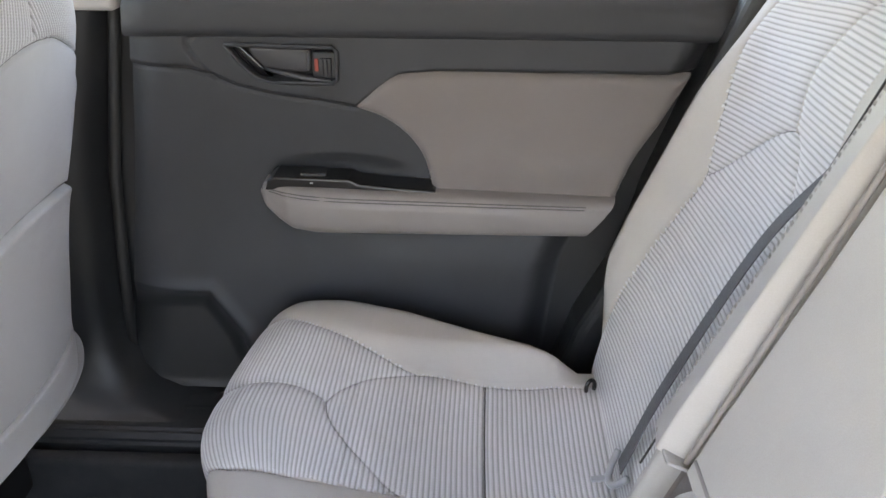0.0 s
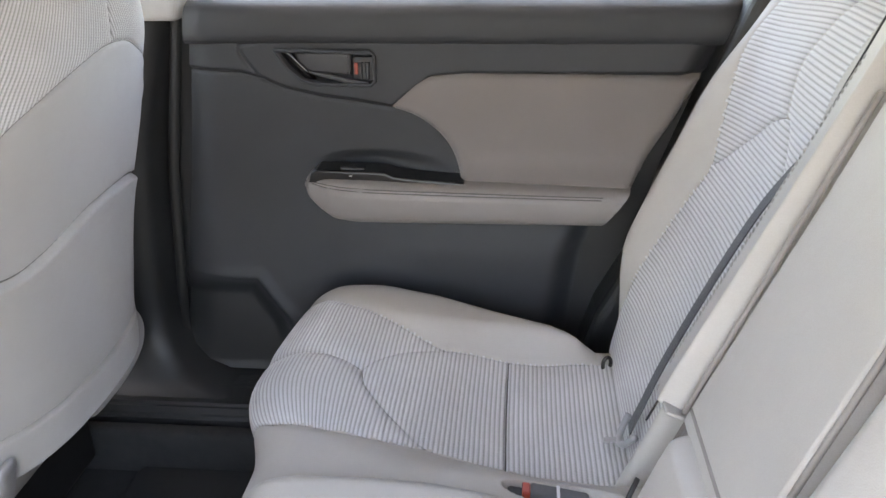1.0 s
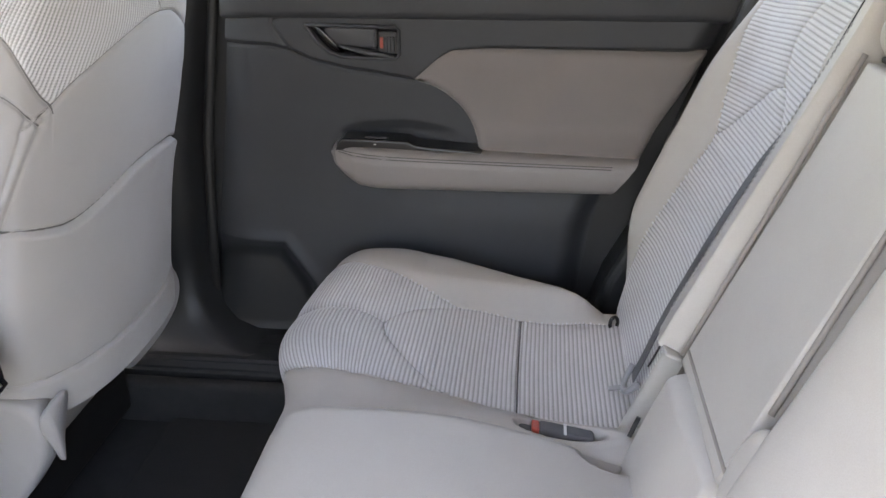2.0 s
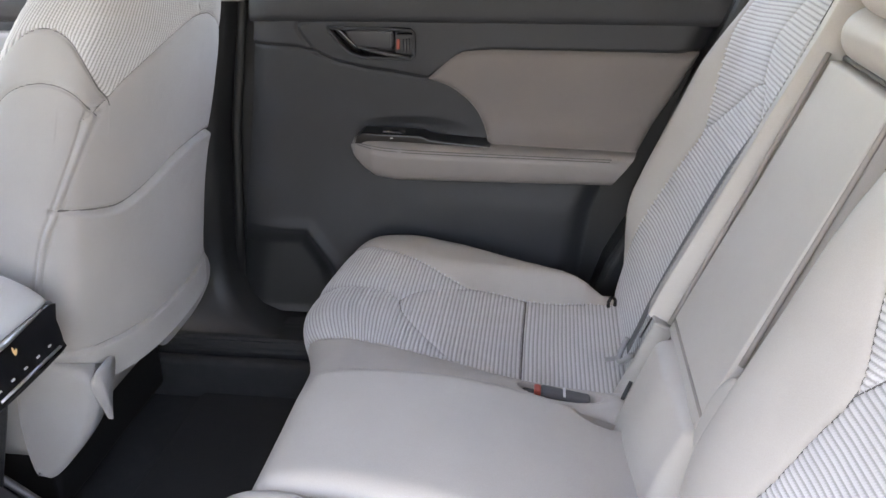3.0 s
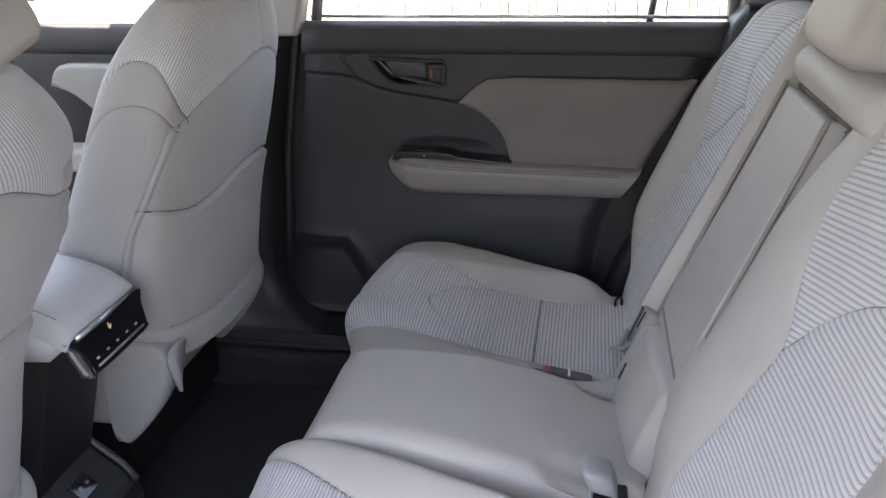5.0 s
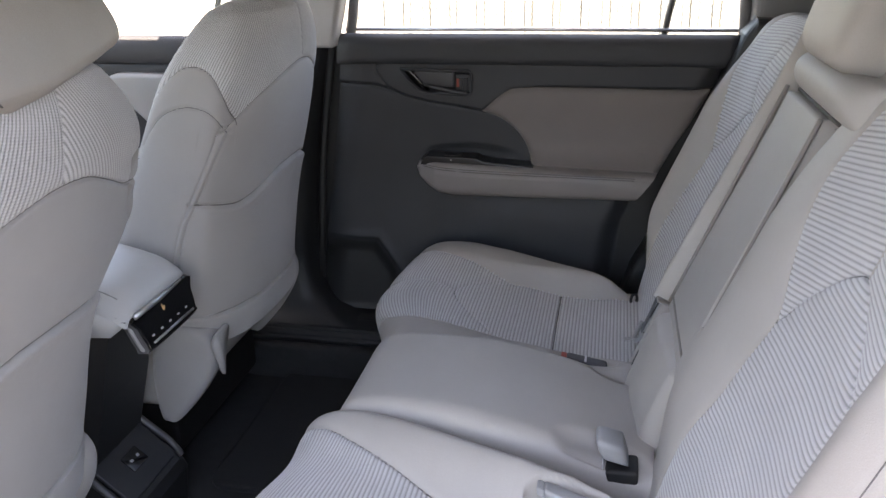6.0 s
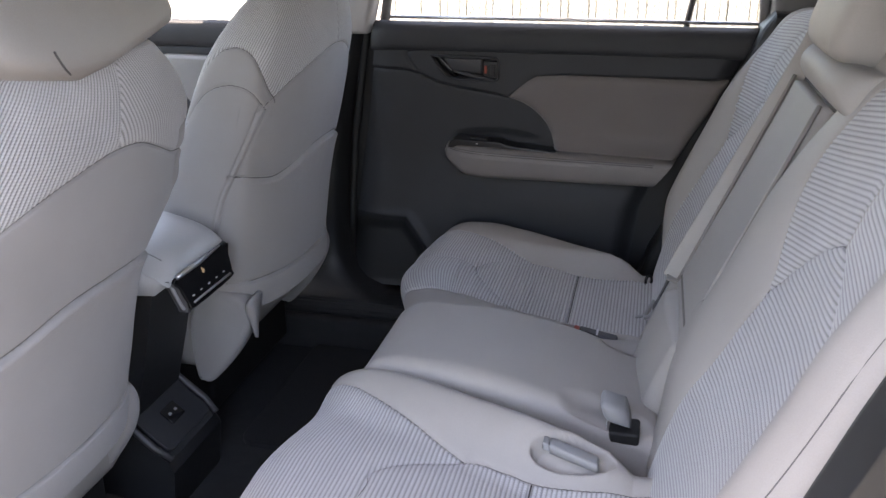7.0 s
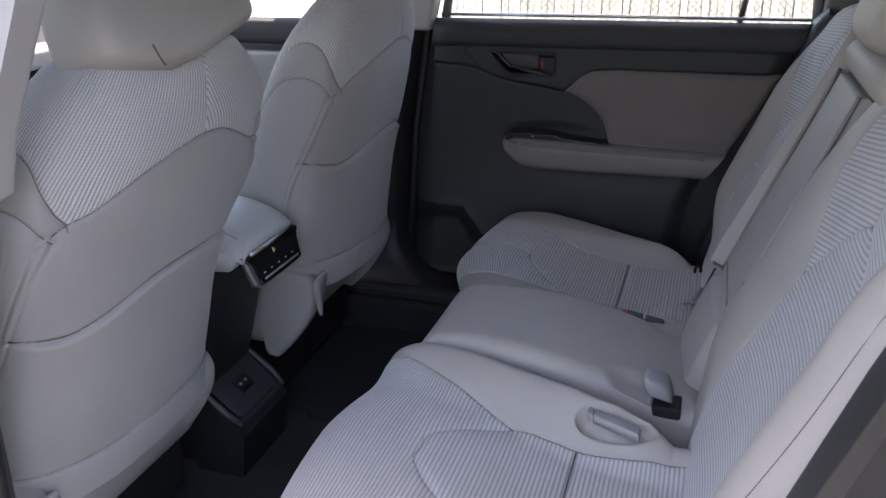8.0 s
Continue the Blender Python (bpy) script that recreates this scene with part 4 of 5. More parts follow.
def pillar(sgn, word):
    """The B pillar: a dark lower trim that flares into the sill and a light upper trim."""
    pil = tagged(new("pillar_%s" % word), "car pillar with black lower and light grey upper trim", "pillar", "", "structure")
    # lower trim, a lofted section
    rows = []
    for z, x0, x1, yi in ((0.418, -0.86, -0.42, 0.655), (0.428, -0.81, -0.485, 0.670), (0.445, -0.765, -0.535, 0.685), (0.475, -0.738, -0.57, 0.702), (0.52, -0.72, -0.59, 0.715), (0.62, -0.705, -0.592, 0.72), (0.80, -0.685, -0.585, 0.722), (0.95, -0.665, -0.57, 0.735), (1.125, -0.645, -0.53, 0.752)):
        rows.append([(x0, sgn * 0.80, z), (x0, sgn * (yi + 0.03), z), (x0 + 0.02, sgn * (yi + 0.008), z), (x0 + 0.05, sgn * yi, z), (x1 - 0.04, sgn * yi, z), (x1 - 0.012, sgn * (yi + 0.010), z), (x1, sgn * (yi + 0.03), z), (x1 + 0.015, sgn * 0.80, z)])
    bm = bmesh.new()
    vs = [[bm.verts.new(p) for p in r] for r in rows]
    for a, b in zip(vs, vs[1:]):
        for i in range(7):
            bm.faces.new((a[i], a[i + 1], b[i + 1], b[i]))
    part("lower_trim", bm, PLASTIC_LOW, pil, "black lower pillar trim", True)
    o = [(-0.645, 1.126), (-0.52, 1.126), (-0.512, 1.13), (-0.495, 1.20), (-0.455, 1.35), (-0.40, 1.60), (-0.50, 1.60), (-0.57, 1.40), (-0.62, 1.25)]
    if sgn > 0:
        o = [(a + 0.016 * (a > -0.56), b) for a, b in o]
    else:
        o = [(-0.645, 1.122), (-0.484, 1.122), (-0.470, 1.130), (-0.448, 1.20), (-0.386, 1.35), (-0.29, 1.60), (-0.50, 1.60), (-0.57, 1.40), (-0.62, 1.25)]
    part("upper_trim", slab_bm(o, 0.05, 0.012, lambda a, b, h: (a, sgn * (0.80 - h - 0.10 * max(0, b - 1.2)), b), 4), LIGHT_TRIM, pil, "light grey upper pillar trim", False)
    part("door_seal", tube_bm([(a, sgn * y, z) for a, y, z in ((-0.585, 0.79, 0.44), (-0.572, 0.785, 0.62), (-0.555, 0.785, 0.85), (-0.515, 0.795, 1.12), (-0.475, 0.80, 1.28), (-0.385, 0.77, 1.58))], 0.011, 8), RUBBER, pil, "black rubber door seal", True)
    return pil


pillar(1, "right"), pillar(-1, "left")

# rear quarter: wheel-arch trim beside the seat, rear pillar, outer walls
for sgn, word in ((1, "right"), (-1, "left")):
    o = [(0.16, 0.30), (0.20, 0.45), (0.245, 0.60), (0.315, 0.74), (0.345, 0.86), (0.40, 1.02), (0.455, 1.165), (0.48, 1.20), (1.9, 1.20), (1.9, 0.30)]
    if sgn < 0:
        o = [(a + 0.002 if a < 1 else a, b) for a, b in o]
    ob = part("quarter_trim_%s" % word, slab_bm(o, 0.10 if sgn > 0 else 0.122, 0.02, lambda a, b, h, s=sgn: (a, s * (0.815 - h), b)), PLASTIC_LOW, None)
    tagged(ob, "black plastic wheel arch trim beside the rear seat", "trim", "", "structure")
    o = [(0.47, 1.165), (0.475, 1.20), (0.485, 1.60), (0.80, 1.60), (0.75, 1.35), (0.74, 1.17)]
    ob = part("rear_pillar_%s" % word, slab_bm(o, 0.07, 0.02, lambda a, b, h, s=sgn: (a, s * (0.83 - h - 0.10 * max(0, b - 1.2)), b)), CTRIM, None)
    tagged(ob, "grey rear pillar trim", "pillar", "", "structure")
    plank("wall_rear_%s" % word, (0.62, min(sgn * 0.82, sgn * 0.86), 0.20), (2.0, max(sgn * 0.82, sgn * 0.86), 1.16), CHARCOAL, "grey car body side behind the doors", category="wall")
    ob = part("rear_pillar_end_%s" % word, slab_bm([(1.45, 1.16), (1.9, 1.16), (1.9, 1.60), (1.6, 1.60)], 0.06, 0.02, lambda a, b, h, s=sgn: (a, s * (0.86 - h - 0.10 * max(0, b - 1.2)), b)), CTRIM, None)
    tagged(ob, "grey tail pillar trim", "pillar", "", "structure")
    ob = part("front_pillar_%s" % word, tube_bm([(-2.05, sgn * 0.79, 1.10), (-1.6, sgn * 0.76, 1.33), (-1.15, sgn * 0.70, 1.57)], 0.05, 10), LIGHT_TRIM, None, "", True)
    tagged(ob, "light grey windscreen pillar trim", "pillar", "", "structure")
plank("wall_side_right", (-0.80, 0.805, 0.22), (-0.46, 0.83, 1.128), PLASTIC_LOW, "black door frame behind the pillar", category="wall")
plank("wall_side_left", (-0.80, -0.83, 0.22), (-0.585, -0.805, 1.128), PLASTIC_LOW, "black door frame behind the pillar", category="wall")
# unseen rear panes, added with a dark tint to cut light from behind
for nm, q4 in (("window_2", ((0.78, 0.845, 1.15), (1.60, 0.845, 1.15), (1.66, 0.80, 1.61), (0.78, 0.80, 1.61))), ("window_3", ((0.78, -0.845, 1.15), (1.60, -0.845, 1.15), (1.66, -0.80, 1.61), (0.78, -0.80, 1.61))), ("window_4", ((1.97, -0.82, 1.15), (1.97, 0.82, 1.15), (1.93, 0.76, 1.61), (1.93, -0.76, 1.61)))):
    bm = bmesh.new()
    bm.faces.new([bm.verts.new(p) for p in q4])
    bmesh.ops.solidify(bm, geom=bm.faces[:], thickness=0.004)
    tagged(part(nm, bm, TINTED, None), "unseen dark tinted rear glass, added to dim light from behind", "window", "", "structure")
plank("wall_tail", (1.94, -0.84, 0.20), (2.0, 0.84, 1.16), PAINT, "grey tailgate wall", category="wall")
plank("ceiling", (-1.15, -0.74, 1.60), (2.0, 0.74, 1.66), HEADLINER, "grey cloth roof lining", category="ceiling")
# unseen roof edges, added to block steep skylight at the door openings
for sgn, word in ((1, "right"), (-1, "left")):
    o = [(0.70, 1.60), (0.70, 1.66), (0.79, 1.645), (0.815, 1.58), (0.80, 1.535), (0.765, 1.53), (0.73, 1.57)]
    ob = part("roof_light_block_%s" % word, slab_bm(o, 2.9, 0.01, lambda a, b, h, s=sgn: (-1.0 + h, s * a, b), 3), LIGHT_TRIM, None)
    tagged(ob, "unseen light grey roof edge, added to block steep skylight", "trim", "", "structure")
plank("wall_front", (-2.15, -0.84, 0.20), (-2.08, 0.84, 1.05), PLASTIC_LOW, "black front bulkhead", category="wall")

# ---- right rear door ----
door = tagged(new("door_1"), "closed rear car door with black trim, taupe insert and greige armrest", "door", "", "structure")


def door_y(xa, z):
    """Depth of the door's inner face: it leans in towards the middle and out at the waist."""
    return 0.752 + 0.018 * np.cos((z - 0.85) * 5.0) + 0.012 * np.clip(z - 1.0, 0, 1) / 0.15


nxg, nzg = 360, 240
gx = np.linspace(-0.508, 0.47, nxg)
gz = np.linspace(0.43, 1.100, nzg)
GX, GZ = np.meshgrid(gx, gz, indexing="ij")
GX = GX - 0.075 * np.clip((0.95 - GZ) / 0.5, 0, 1) * np.clip((-GX - 0.30) / 0.2, 0, 1) + 0.02 * np.clip(GZ - 0.95, 0, 1) / 0.15 * np.clip((-GX - 0.30) / 0.2, 0, 1)
DY = door_y(GX, GZ)
# speaker pocket: a recess with a soft upper ledge
pocket = [(-0.75, 0.636), (-0.405, 0.640), (-0.345, 0.555), (-0.30, 0.40), (-0.75, 0.40)]
dpk = dist_to(pocket + pocket[:1], GX, GZ)
inp = inside(pocket, GX, GZ)
DY = DY + np.where(inp, 0.020 * smooth01(dpk, -0.01, 0.05), 0.0) - 0.009 * np.exp(-(dpk / 0.014) ** 2) * smooth01(GX, -0.52, -0.44)
# waist line crease and lower step below the armrest
DY = DY - 0.006 * smooth01(GZ, 0.76, 0.70) * smooth01(GX, -0.25, -0.05) * smooth01(GZ, 0.60, 0.70)
# upper panel that carries the handle: its lower edge sweeps down to the insert
edge_x = [-0.62, -0.40, -0.36, -0.32, -0.26, -0.20, -0.13, -0.06, 0.0, 0.47]
edge_z = [1.043, 1.038, 1.028, 1.010, 0.997, 0.989, 0.977, 1.030, 1.036, 1.036]
upper = GZ - np.interp(GX, edge_x, edge_z)
DY = DY - 0.011 * smooth01(upper, -0.002, 0.008) + 0.003 * np.exp(-((upper + 0.002) / 0.003) ** 2)
tip = curve([(-0.355, 1.022), (-0.380, 1.052), (-0.394, 1.078), (-0.376, 1.091), (-0.33, 1.096), (-0.25, 1.098)], 6)
DY = DY + 0.004 * np.exp(-(dist_to(tip, GX, GZ) / 0.0035) ** 2)
# handle recess
well = [(-0.330, 1.079), (-0.162, 1.077), (-0.156, 1.070), (-0.156, 1.026), (-0.164, 1.019), (-0.262, 1.021), (-0.285, 1.028), (-0.308, 1.050)]
wd = dist_to(well + well[:1], GX, GZ)
DY = DY + np.where(inside(well, GX, GZ), 0.030 * smooth01(wd, 0.0, 0.007), 0.0)
# curve forward round the front edge
edge_w = np.clip((GX[:1, :] + 0.075 - GX) / 0.075, 0, 1)
DY = DY + 0.024 * edge_w ** 2.2
# the rear end slants forward over the wheel arch and rolls away into the jamb
rear_end = np.interp(GZ, [0.43, 0.70, 0.775, 0.85, 1.03, 1.10], [0.18, 0.215, 0.250, 0.300, 0.408, 0.445])
DY = DY + 0.035 * smooth01(GX - rear_end, -0.07, 0.0) ** 2
# scoop of the pull above the armrest
scoop = np.hypot((GX + 0.165) / 0.105, (GZ - 0.868) / 0.026)
DY = DY + 0.010 * smooth01(scoop, 1.25, 0.35)
P = np.stack([GX, DY, GZ], -1)
# the speaker pocket takes a darker black, which paints in its shade
emit(P, np.where(GX > rear_end, 2, np.where(inp & (dpk > 0.02), 1, 0)), {0: ("door_card", PLASTIC, "black moulded door card"), 1: ("pocket_shade_card", PLASTIC_LOW, "black door card, darker for shade in the speaker pocket")}, door, flip=True)
part("door_core", box_bm((-0.50, 0.80, 0.29), (0.46, 0.85, 1.12)), RUBBER, door, "black door shell")

# belt trim under the window: rounded roll with a crease beneath
sec = [(0.805, 1.143), (0.795, 1.157), (0.775, 1.160), (0.757, 1.151), (0.748, 1.135), (0.747, 1.105), (0.750, 1.094), (0.757, 1.088), (0.768, 1.086), (0.80, 1.086)]
bm = bmesh.new()
loops = []
for xx in np.linspace(-0.488, 0.462, 24):
    loops.append([bm.verts.new((xx + (0.10 * (z - 1.10)), y, z)) for y, z in sec])
for a, b in zip(loops, loops[1:]):
    for i in range(len(sec) - 1):
        bm.faces.new((a[i], a[i + 1], b[i + 1], b[i]))
for e in (loops[0], loops[-1]):
    bm.faces.new(e)
part("belt_trim", bm, PLASTIC, door, "black padded belt trim", True)


# handle: rim, lever, lock tab
hy = float(door_y(-0.25, 1.05)) - 0.016
bez = part("handle_rim", tube_bm([(a, hy - 0.002, z) for a, z in well + well[:1]], 0.0035, 8), PLASTIC, door, "dark satin handle rim", True)
part("handle_lever", slab_bm(curve([(-0.296, 1.071), (-0.255, 1.073), (-0.205, 1.072), (-0.199, 1.062), (-0.200, 1.040), (-0.210, 1.034), (-0.262, 1.038), (-0.276, 1.042)], 5, True), 0.012, 0.005, lambda a, b, h: (a, hy + 0.020 - h + 0.10 * (1.072 - b), b), 4), CHARCOAL, bez, "dark grey inner door handle", True)
part("handle_lip", tube_bm([(-0.272, hy + 0.006, 1.040), (-0.235, hy + 0.002, 1.033), (-0.205, hy + 0.001, 1.027), (-0.166, hy + 0.002, 1.022)], [0.002, 0.004, 0.0045, 0.003], 8), CHARCOAL, bez, "satin lower handle edge", True)
part("handle_blade", slab_bm(curve([(-0.322, 1.073), (-0.308, 1.074), (-0.270, 1.036), (-0.262, 1.026), (-0.282, 1.029), (-0.304, 1.048)], 5, True), 0.008, 0.003, lambda a, b, h: (a, hy + 0.018 - h, b), 4), GLOSS, bez, "gloss black handle recess edge", True)
part("lock_housing", slab_bm(rounded_rect(-0.197, -0.159, 1.024, 1.066, 0.006), 0.012, 0.003, lambda a, b, h: (a, hy + 0.024 - h, b), 3), RECESS_AND_SHADE, bez, "dark lock housing", True)
for i in range(3):
    part("lock_knob", slab_bm(rounded_rect(-0.184 + 0.0062 * i, -0.1785 + 0.0062 * i, 1.028, 1.057, 0.001), 0.009, 0.0008, lambda a, b, h: (a, hy + 0.014 - h, b), 1), PLASTIC, bez, "ribbed black lock tab")
part("lock_mark", slab_bm(rounded_rect(-0.193, -0.187, 1.036, 1.056, 0.001), 0.003, 0.001, lambda a, b, h: (a, hy + 0.0115 - h, b)), RED, bez, "red lock mark")

# cloth insert
o = np.concatenate([curve([(-0.132, 0.979), (-0.095, 1.020), (-0.062, 1.036), (0.0, 1.040)], 5), [(0.2, 1.038), (0.395, 1.034), (0.352, 0.95), (0.305, 0.87), (0.285, 0.842), (0.0, 0.846)], curve([(-0.003, 0.850), (-0.018, 0.890), (-0.045, 0.930), (-0.085, 0.961), (-0.128, 0.977)], 5)])
IX, IZ = np.meshgrid(np.arange(-0.14, 0.47, 0.0022), np.arange(0.838, 1.046, 0.0022), indexing="ij")
dd = np.where(inside(list(map(tuple, o)), IX, IZ), 1, -1) * dist_to(list(map(tuple, o)) + [tuple(o[0])], IX, IZ)
P = np.stack([IX, door_y(IX, IZ) - 0.002 - 0.013 * (1 - np.exp(-np.maximum(dd, -0.004) / 0.006)) - 0.040 * np.clip((0.912 - IZ) / 0.064, 0, 1.05) ** 2.2, IZ], -1)
emit(P, (dd > -0.004).astype(int), {1: ("cloth_insert", INSERT, "padded taupe cloth insert")}, door, flip=True)

# armrest: a padded bolster with a tapered tip
xs = np.concatenate([-0.292 + 0.07 * (1 - np.cos(np.linspace(0.0, np.pi / 2, 24))), np.linspace(-0.215, 0.29, 60)])
ztop = np.interp(xs, [-0.292, -0.285, -0.26, -0.10, 0.10, 0.37], [0.842, 0.857, 0.864, 0.858, 0.853, 0.847])
zbot = np.interp(xs, [-0.292, -0.285, -0.26, -0.235, -0.20, 0.37], [0.838, 0.822, 0.796, 0.779, 0.774, 0.777])
dep = np.interp(xs, [-0.292, -0.28, -0.24, -0.18, 0.37], [0.030, 0.052, 0.072, 0.080, 0.076])
ang = np.linspace(-np.pi / 2, np.pi / 2, 40)
ex = 0.42
cy2, cz2 = np.abs(np.cos(ang)) ** ex, np.sign(np.sin(ang)) * np.abs(np.sin(ang)) ** ex
P = np.zeros((len(xs), len(ang), 3))
zn = np.tile(cz2[None], (len(xs), 1))
P[..., 0] = xs[:, None] - 0.050 * smooth01(xs, 0.10, 0.29)[:, None] * (1 - zn) / 2
P[..., 2] = (ztop + zbot)[:, None] / 2 + (ztop - zbot)[:, None] / 2 * zn
crease2 = np.exp(-((P[..., 2] - (ztop[:, None] - 0.020)) / 0.0022) ** 2) * (cy2[None] > 0.5)
P[..., 1] = 0.768 - dep[:, None] * cy2[None] * (1 - 0.14 * np.clip((0.82 - P[..., 2]) / 0.045, 0, 1)) + 0.003 * crease2
emit(P, np.zeros(P.shape[:2], int), {0: ("arm_pad", ARMPAD, "padded greige vinyl armrest")}, door, flip=True)
for off in (0.0125, 0.0165):
    j = int(np.argmin(np.abs(P[60, :, 2] - (ztop[60] - off))))
    part("arm_stitching", tube_bm([(float(p[0]), float(p[1]) - 0.0002, float(p[2])) for p in P[6::6, j]], 0.0011, 6), SHADE_AND_STITCH, door, "thin stitching along the armrest", True)
o = [(-0.276, 0.852), (-0.273, 0.868), (-0.262, 0.876), (-0.140, 0.873), (-0.126, 0.866), (-0.10, 0.863), (0.0, 0.8555), (0.0, 0.848), (-0.10, 0.848)]
tray = part("switch_tray", slab_bm(o, 0.052, 0.004, lambda a, b, h: (a, 0.762 - h, b), 3), SATIN, door, "satin black window switch panel")
part("window_switch", slab_bm(rounded_rect(-0.222, -0.176, 0.720, 0.742, 0.006), 0.007, 0.003, lambda a, b, h: (a, b, 0.8715 - 0.03 * (a + 0.222) + h), 3), PLASTIC, tray, "black window switch", True)
part("switch_mark", slab_bm(rounded_rect(-0.203, -0.198, 0.7095, 0.7100, 0.0002), 0.002, 0.0002, lambda a, b, h: (a, b - 0.0002, 0.8655 + h)), ICON, tray, "tiny pale switch mark")

# window frame, dividing bar, glass
for pts, nm, lab in (([(-0.475, 0.815, 1.12), (-0.455, 0.812, 1.24), (-0.405, 0.79, 1.42), (-0.345, 0.765, 1.585)], "window_frame", "grey front window frame"),
                     ([(-0.345, 0.765, 1.585), (0.1, 0.755, 1.60), (0.42, 0.765, 1.585)], "window_frame", "grey upper window frame"),
                     ([(0.47, 0.82, 1.12), (0.462, 0.815, 1.24), (0.452, 0.79, 1.42), (0.42, 0.765, 1.585)], "window_frame", "grey rear window frame"),
                     ([(0.282, 0.832, 1.10), (0.297, 0.832, 1.20), (0.335, 0.815, 1.38), (0.365, 0.78, 1.59)], "window_bar", "dark window dividing bar")):
    part(nm, tube_bm(pts, 0.013 if nm == "window_frame" else 0.008, 8), CTRIM if nm == "window_frame" else CHARCOAL, door, lab, True)
bm = bmesh.new()
q = [bm.verts.new(p) for p in ((-0.48, 0.835, 1.10), (0.48, 0.835, 1.10), (0.43, 0.785, 1.60), (-0.34, 0.785, 1.60))]
bm.faces.new(q)
bmesh.ops.solidify(bm, geom=bm.faces[:], thickness=0.004)
# silver strip added to give the line of light along the window's foot
part("lit_line_strip", tube_bm([(-0.485, 0.822, 1.164), (0.0, 0.822, 1.165), (0.465, 0.822, 1.164)], 0.0045, 8), SILVER, door, "silver belt strip, added for the lit line under the window", True)
pane = part("pane", bm, GLASS, door, "clear window pane")
pane.visible_shadow = False

# ---- front doors ----
for sgn, num in ((1, 2), (-1, 3)):
    fd = tagged(new("door_%d" % num), "closed front car door with black and pale grey trim", "door", "", "structure")
    part("door_card", box_bm((-1.90, min(sgn * 0.775, sgn * 0.85), 0.42), (-0.66, max(sgn * 0.775, sgn * 0.85), 1.09), 0.02), PLASTIC, fd, "", True)
    bm = bmesh.new()
    loops = []
    for xx in np.linspace(-1.95, -0.63, 12):
        loops.append([bm.verts.new((xx, sgn * (y + 0.02), z - 0.01)) for y, z in sec])
    for a, b in zip(loops, loops[1:]):
        for i in range(len(sec) - 1):
            bm.faces.new((a[i], a[i + 1], b[i + 1], b[i]))
    part("belt_trim", bm, PLASTIC, fd, "black padded belt trim", True)
    o = np.concatenate([curve([(-1.139, 1.005), (-1.125, 1.038), (-1.099, 1.056), (-1.04, 1.059), (-0.98, 1.058)], 4), [(-0.72, 1.055), (-0.74, 0.87), (-0.98, 0.865)], curve([(-0.985, 0.88), (-1.0, 0.905), (-1.039, 0.949), (-1.084, 0.984), (-1.13, 1.002)], 4)])
    part("cloth_insert", slab_bm(o, 0.03, 0.012, lambda a, b, h, s=sgn: (a, s * (0.775 - h), b), 4), INSERT if sgn < 0 else PALE, fd, "padded pale grey insert", True)
    part("arm_pad", box_bm((-1.30, min(sgn * 0.69, sgn * 0.775), 0.80), (-0.80, max(sgn * 0.69, sgn * 0.775), 0.86), 0.018, 4), PALE, fd, "pale grey door armrest", True)
    bm = bmesh.new()
    q = [bm.verts.new(p) for p in ((-1.98, sgn * 0.85, 1.10), (-0.62, sgn * 0.85, 1.10), (-0.50, sgn * 0.78, 1.60), (-1.15, sgn * 0.74, 1.60))]
    bm.faces.new(q)
    bmesh.ops.solidify(bm, geom=bm.faces[:], thickness=0.004)
    pane = part("pane", bm, GLASS, fd, "clear window pane")
    pane.visible_shadow = False

    def on_mirror(a, b, h, s=sgn):
        # a across the glass towards the outside, b up, h towards the viewer
        return (-1.37 + 0.53 * a + 0.85 * h, s * (1.015 + 0.85 * a - 0.53 * h), 1.248 + b)

    ring = curve([(-0.085, -0.070), (0.06, -0.076), (0.098, -0.045), (0.105, 0.02), (0.085, 0.070), (-0.08, 0.074), (-0.105, 0.045), (-0.108, -0.04)], 5, True)
    shell = part("mirror_housing", slab_bm(ring, 0.07, 0.024, lambda a, b, h: on_mirror(a, b, h - 0.072), 4), CHARCOAL, fd, "dark grey side mirror housing", True)
    part("mirror_glass", slab_bm([(a * 0.93, b * 0.91) for a, b in ring], 0.004, 0.001, lambda a, b, h: on_mirror(a, b, h + 0.0005)), MIRROR, shell, "curved side mirror glass")
    part("mirror_foot", tube_bm([(-1.39, sgn * 0.85, 1.115), (-1.395, sgn * 0.90, 1.15), (-1.40, sgn * 0.99, 1.19)], [0.035, 0.03, 0.025], 10), CHARCOAL, shell, "mirror foot", True)

# dashboard and windscreen
dash = thing("dashboard", "black and pale grey dashboard under the windscreen", "dashboard")
o = [(-2.07, 0.45), (-1.75, 0.45), (-1.60, 0.70), (-1.54, 0.86), (-1.51, 0.99), (-1.56, 1.08), (-1.75, 1.12), (-2.07, 1.12)]
part("dash_body", slab_bm(o, 1.48, 0.03, lambda a, b, h: (a, h - 0.74, b), 4), PLASTIC, dash, "", False)
part("dash_band", box_bm((-1.60, -0.70, 1.04), (-1.50, 0.70, 1.095), 0.012), LID, dash, "pale grey dashboard band")
part("dash_strip", box_bm((-1.55, -0.68, 1.000), (-1.495, 0.68, 1.010), 0.003), CHROME, dash, "chrome dashboard strip")
bm = bmesh.new()
q = [bm.verts.new(p) for p in ((-2.10, -0.74, 1.06), (-2.10, 0.74, 1.06), (-1.15, 0.68, 1.61), (-1.15, -0.68, 1.61))]
bm.faces.new(q)
bmesh.ops.solidify(bm, geom=bm.faces[:], thickness=0.005)
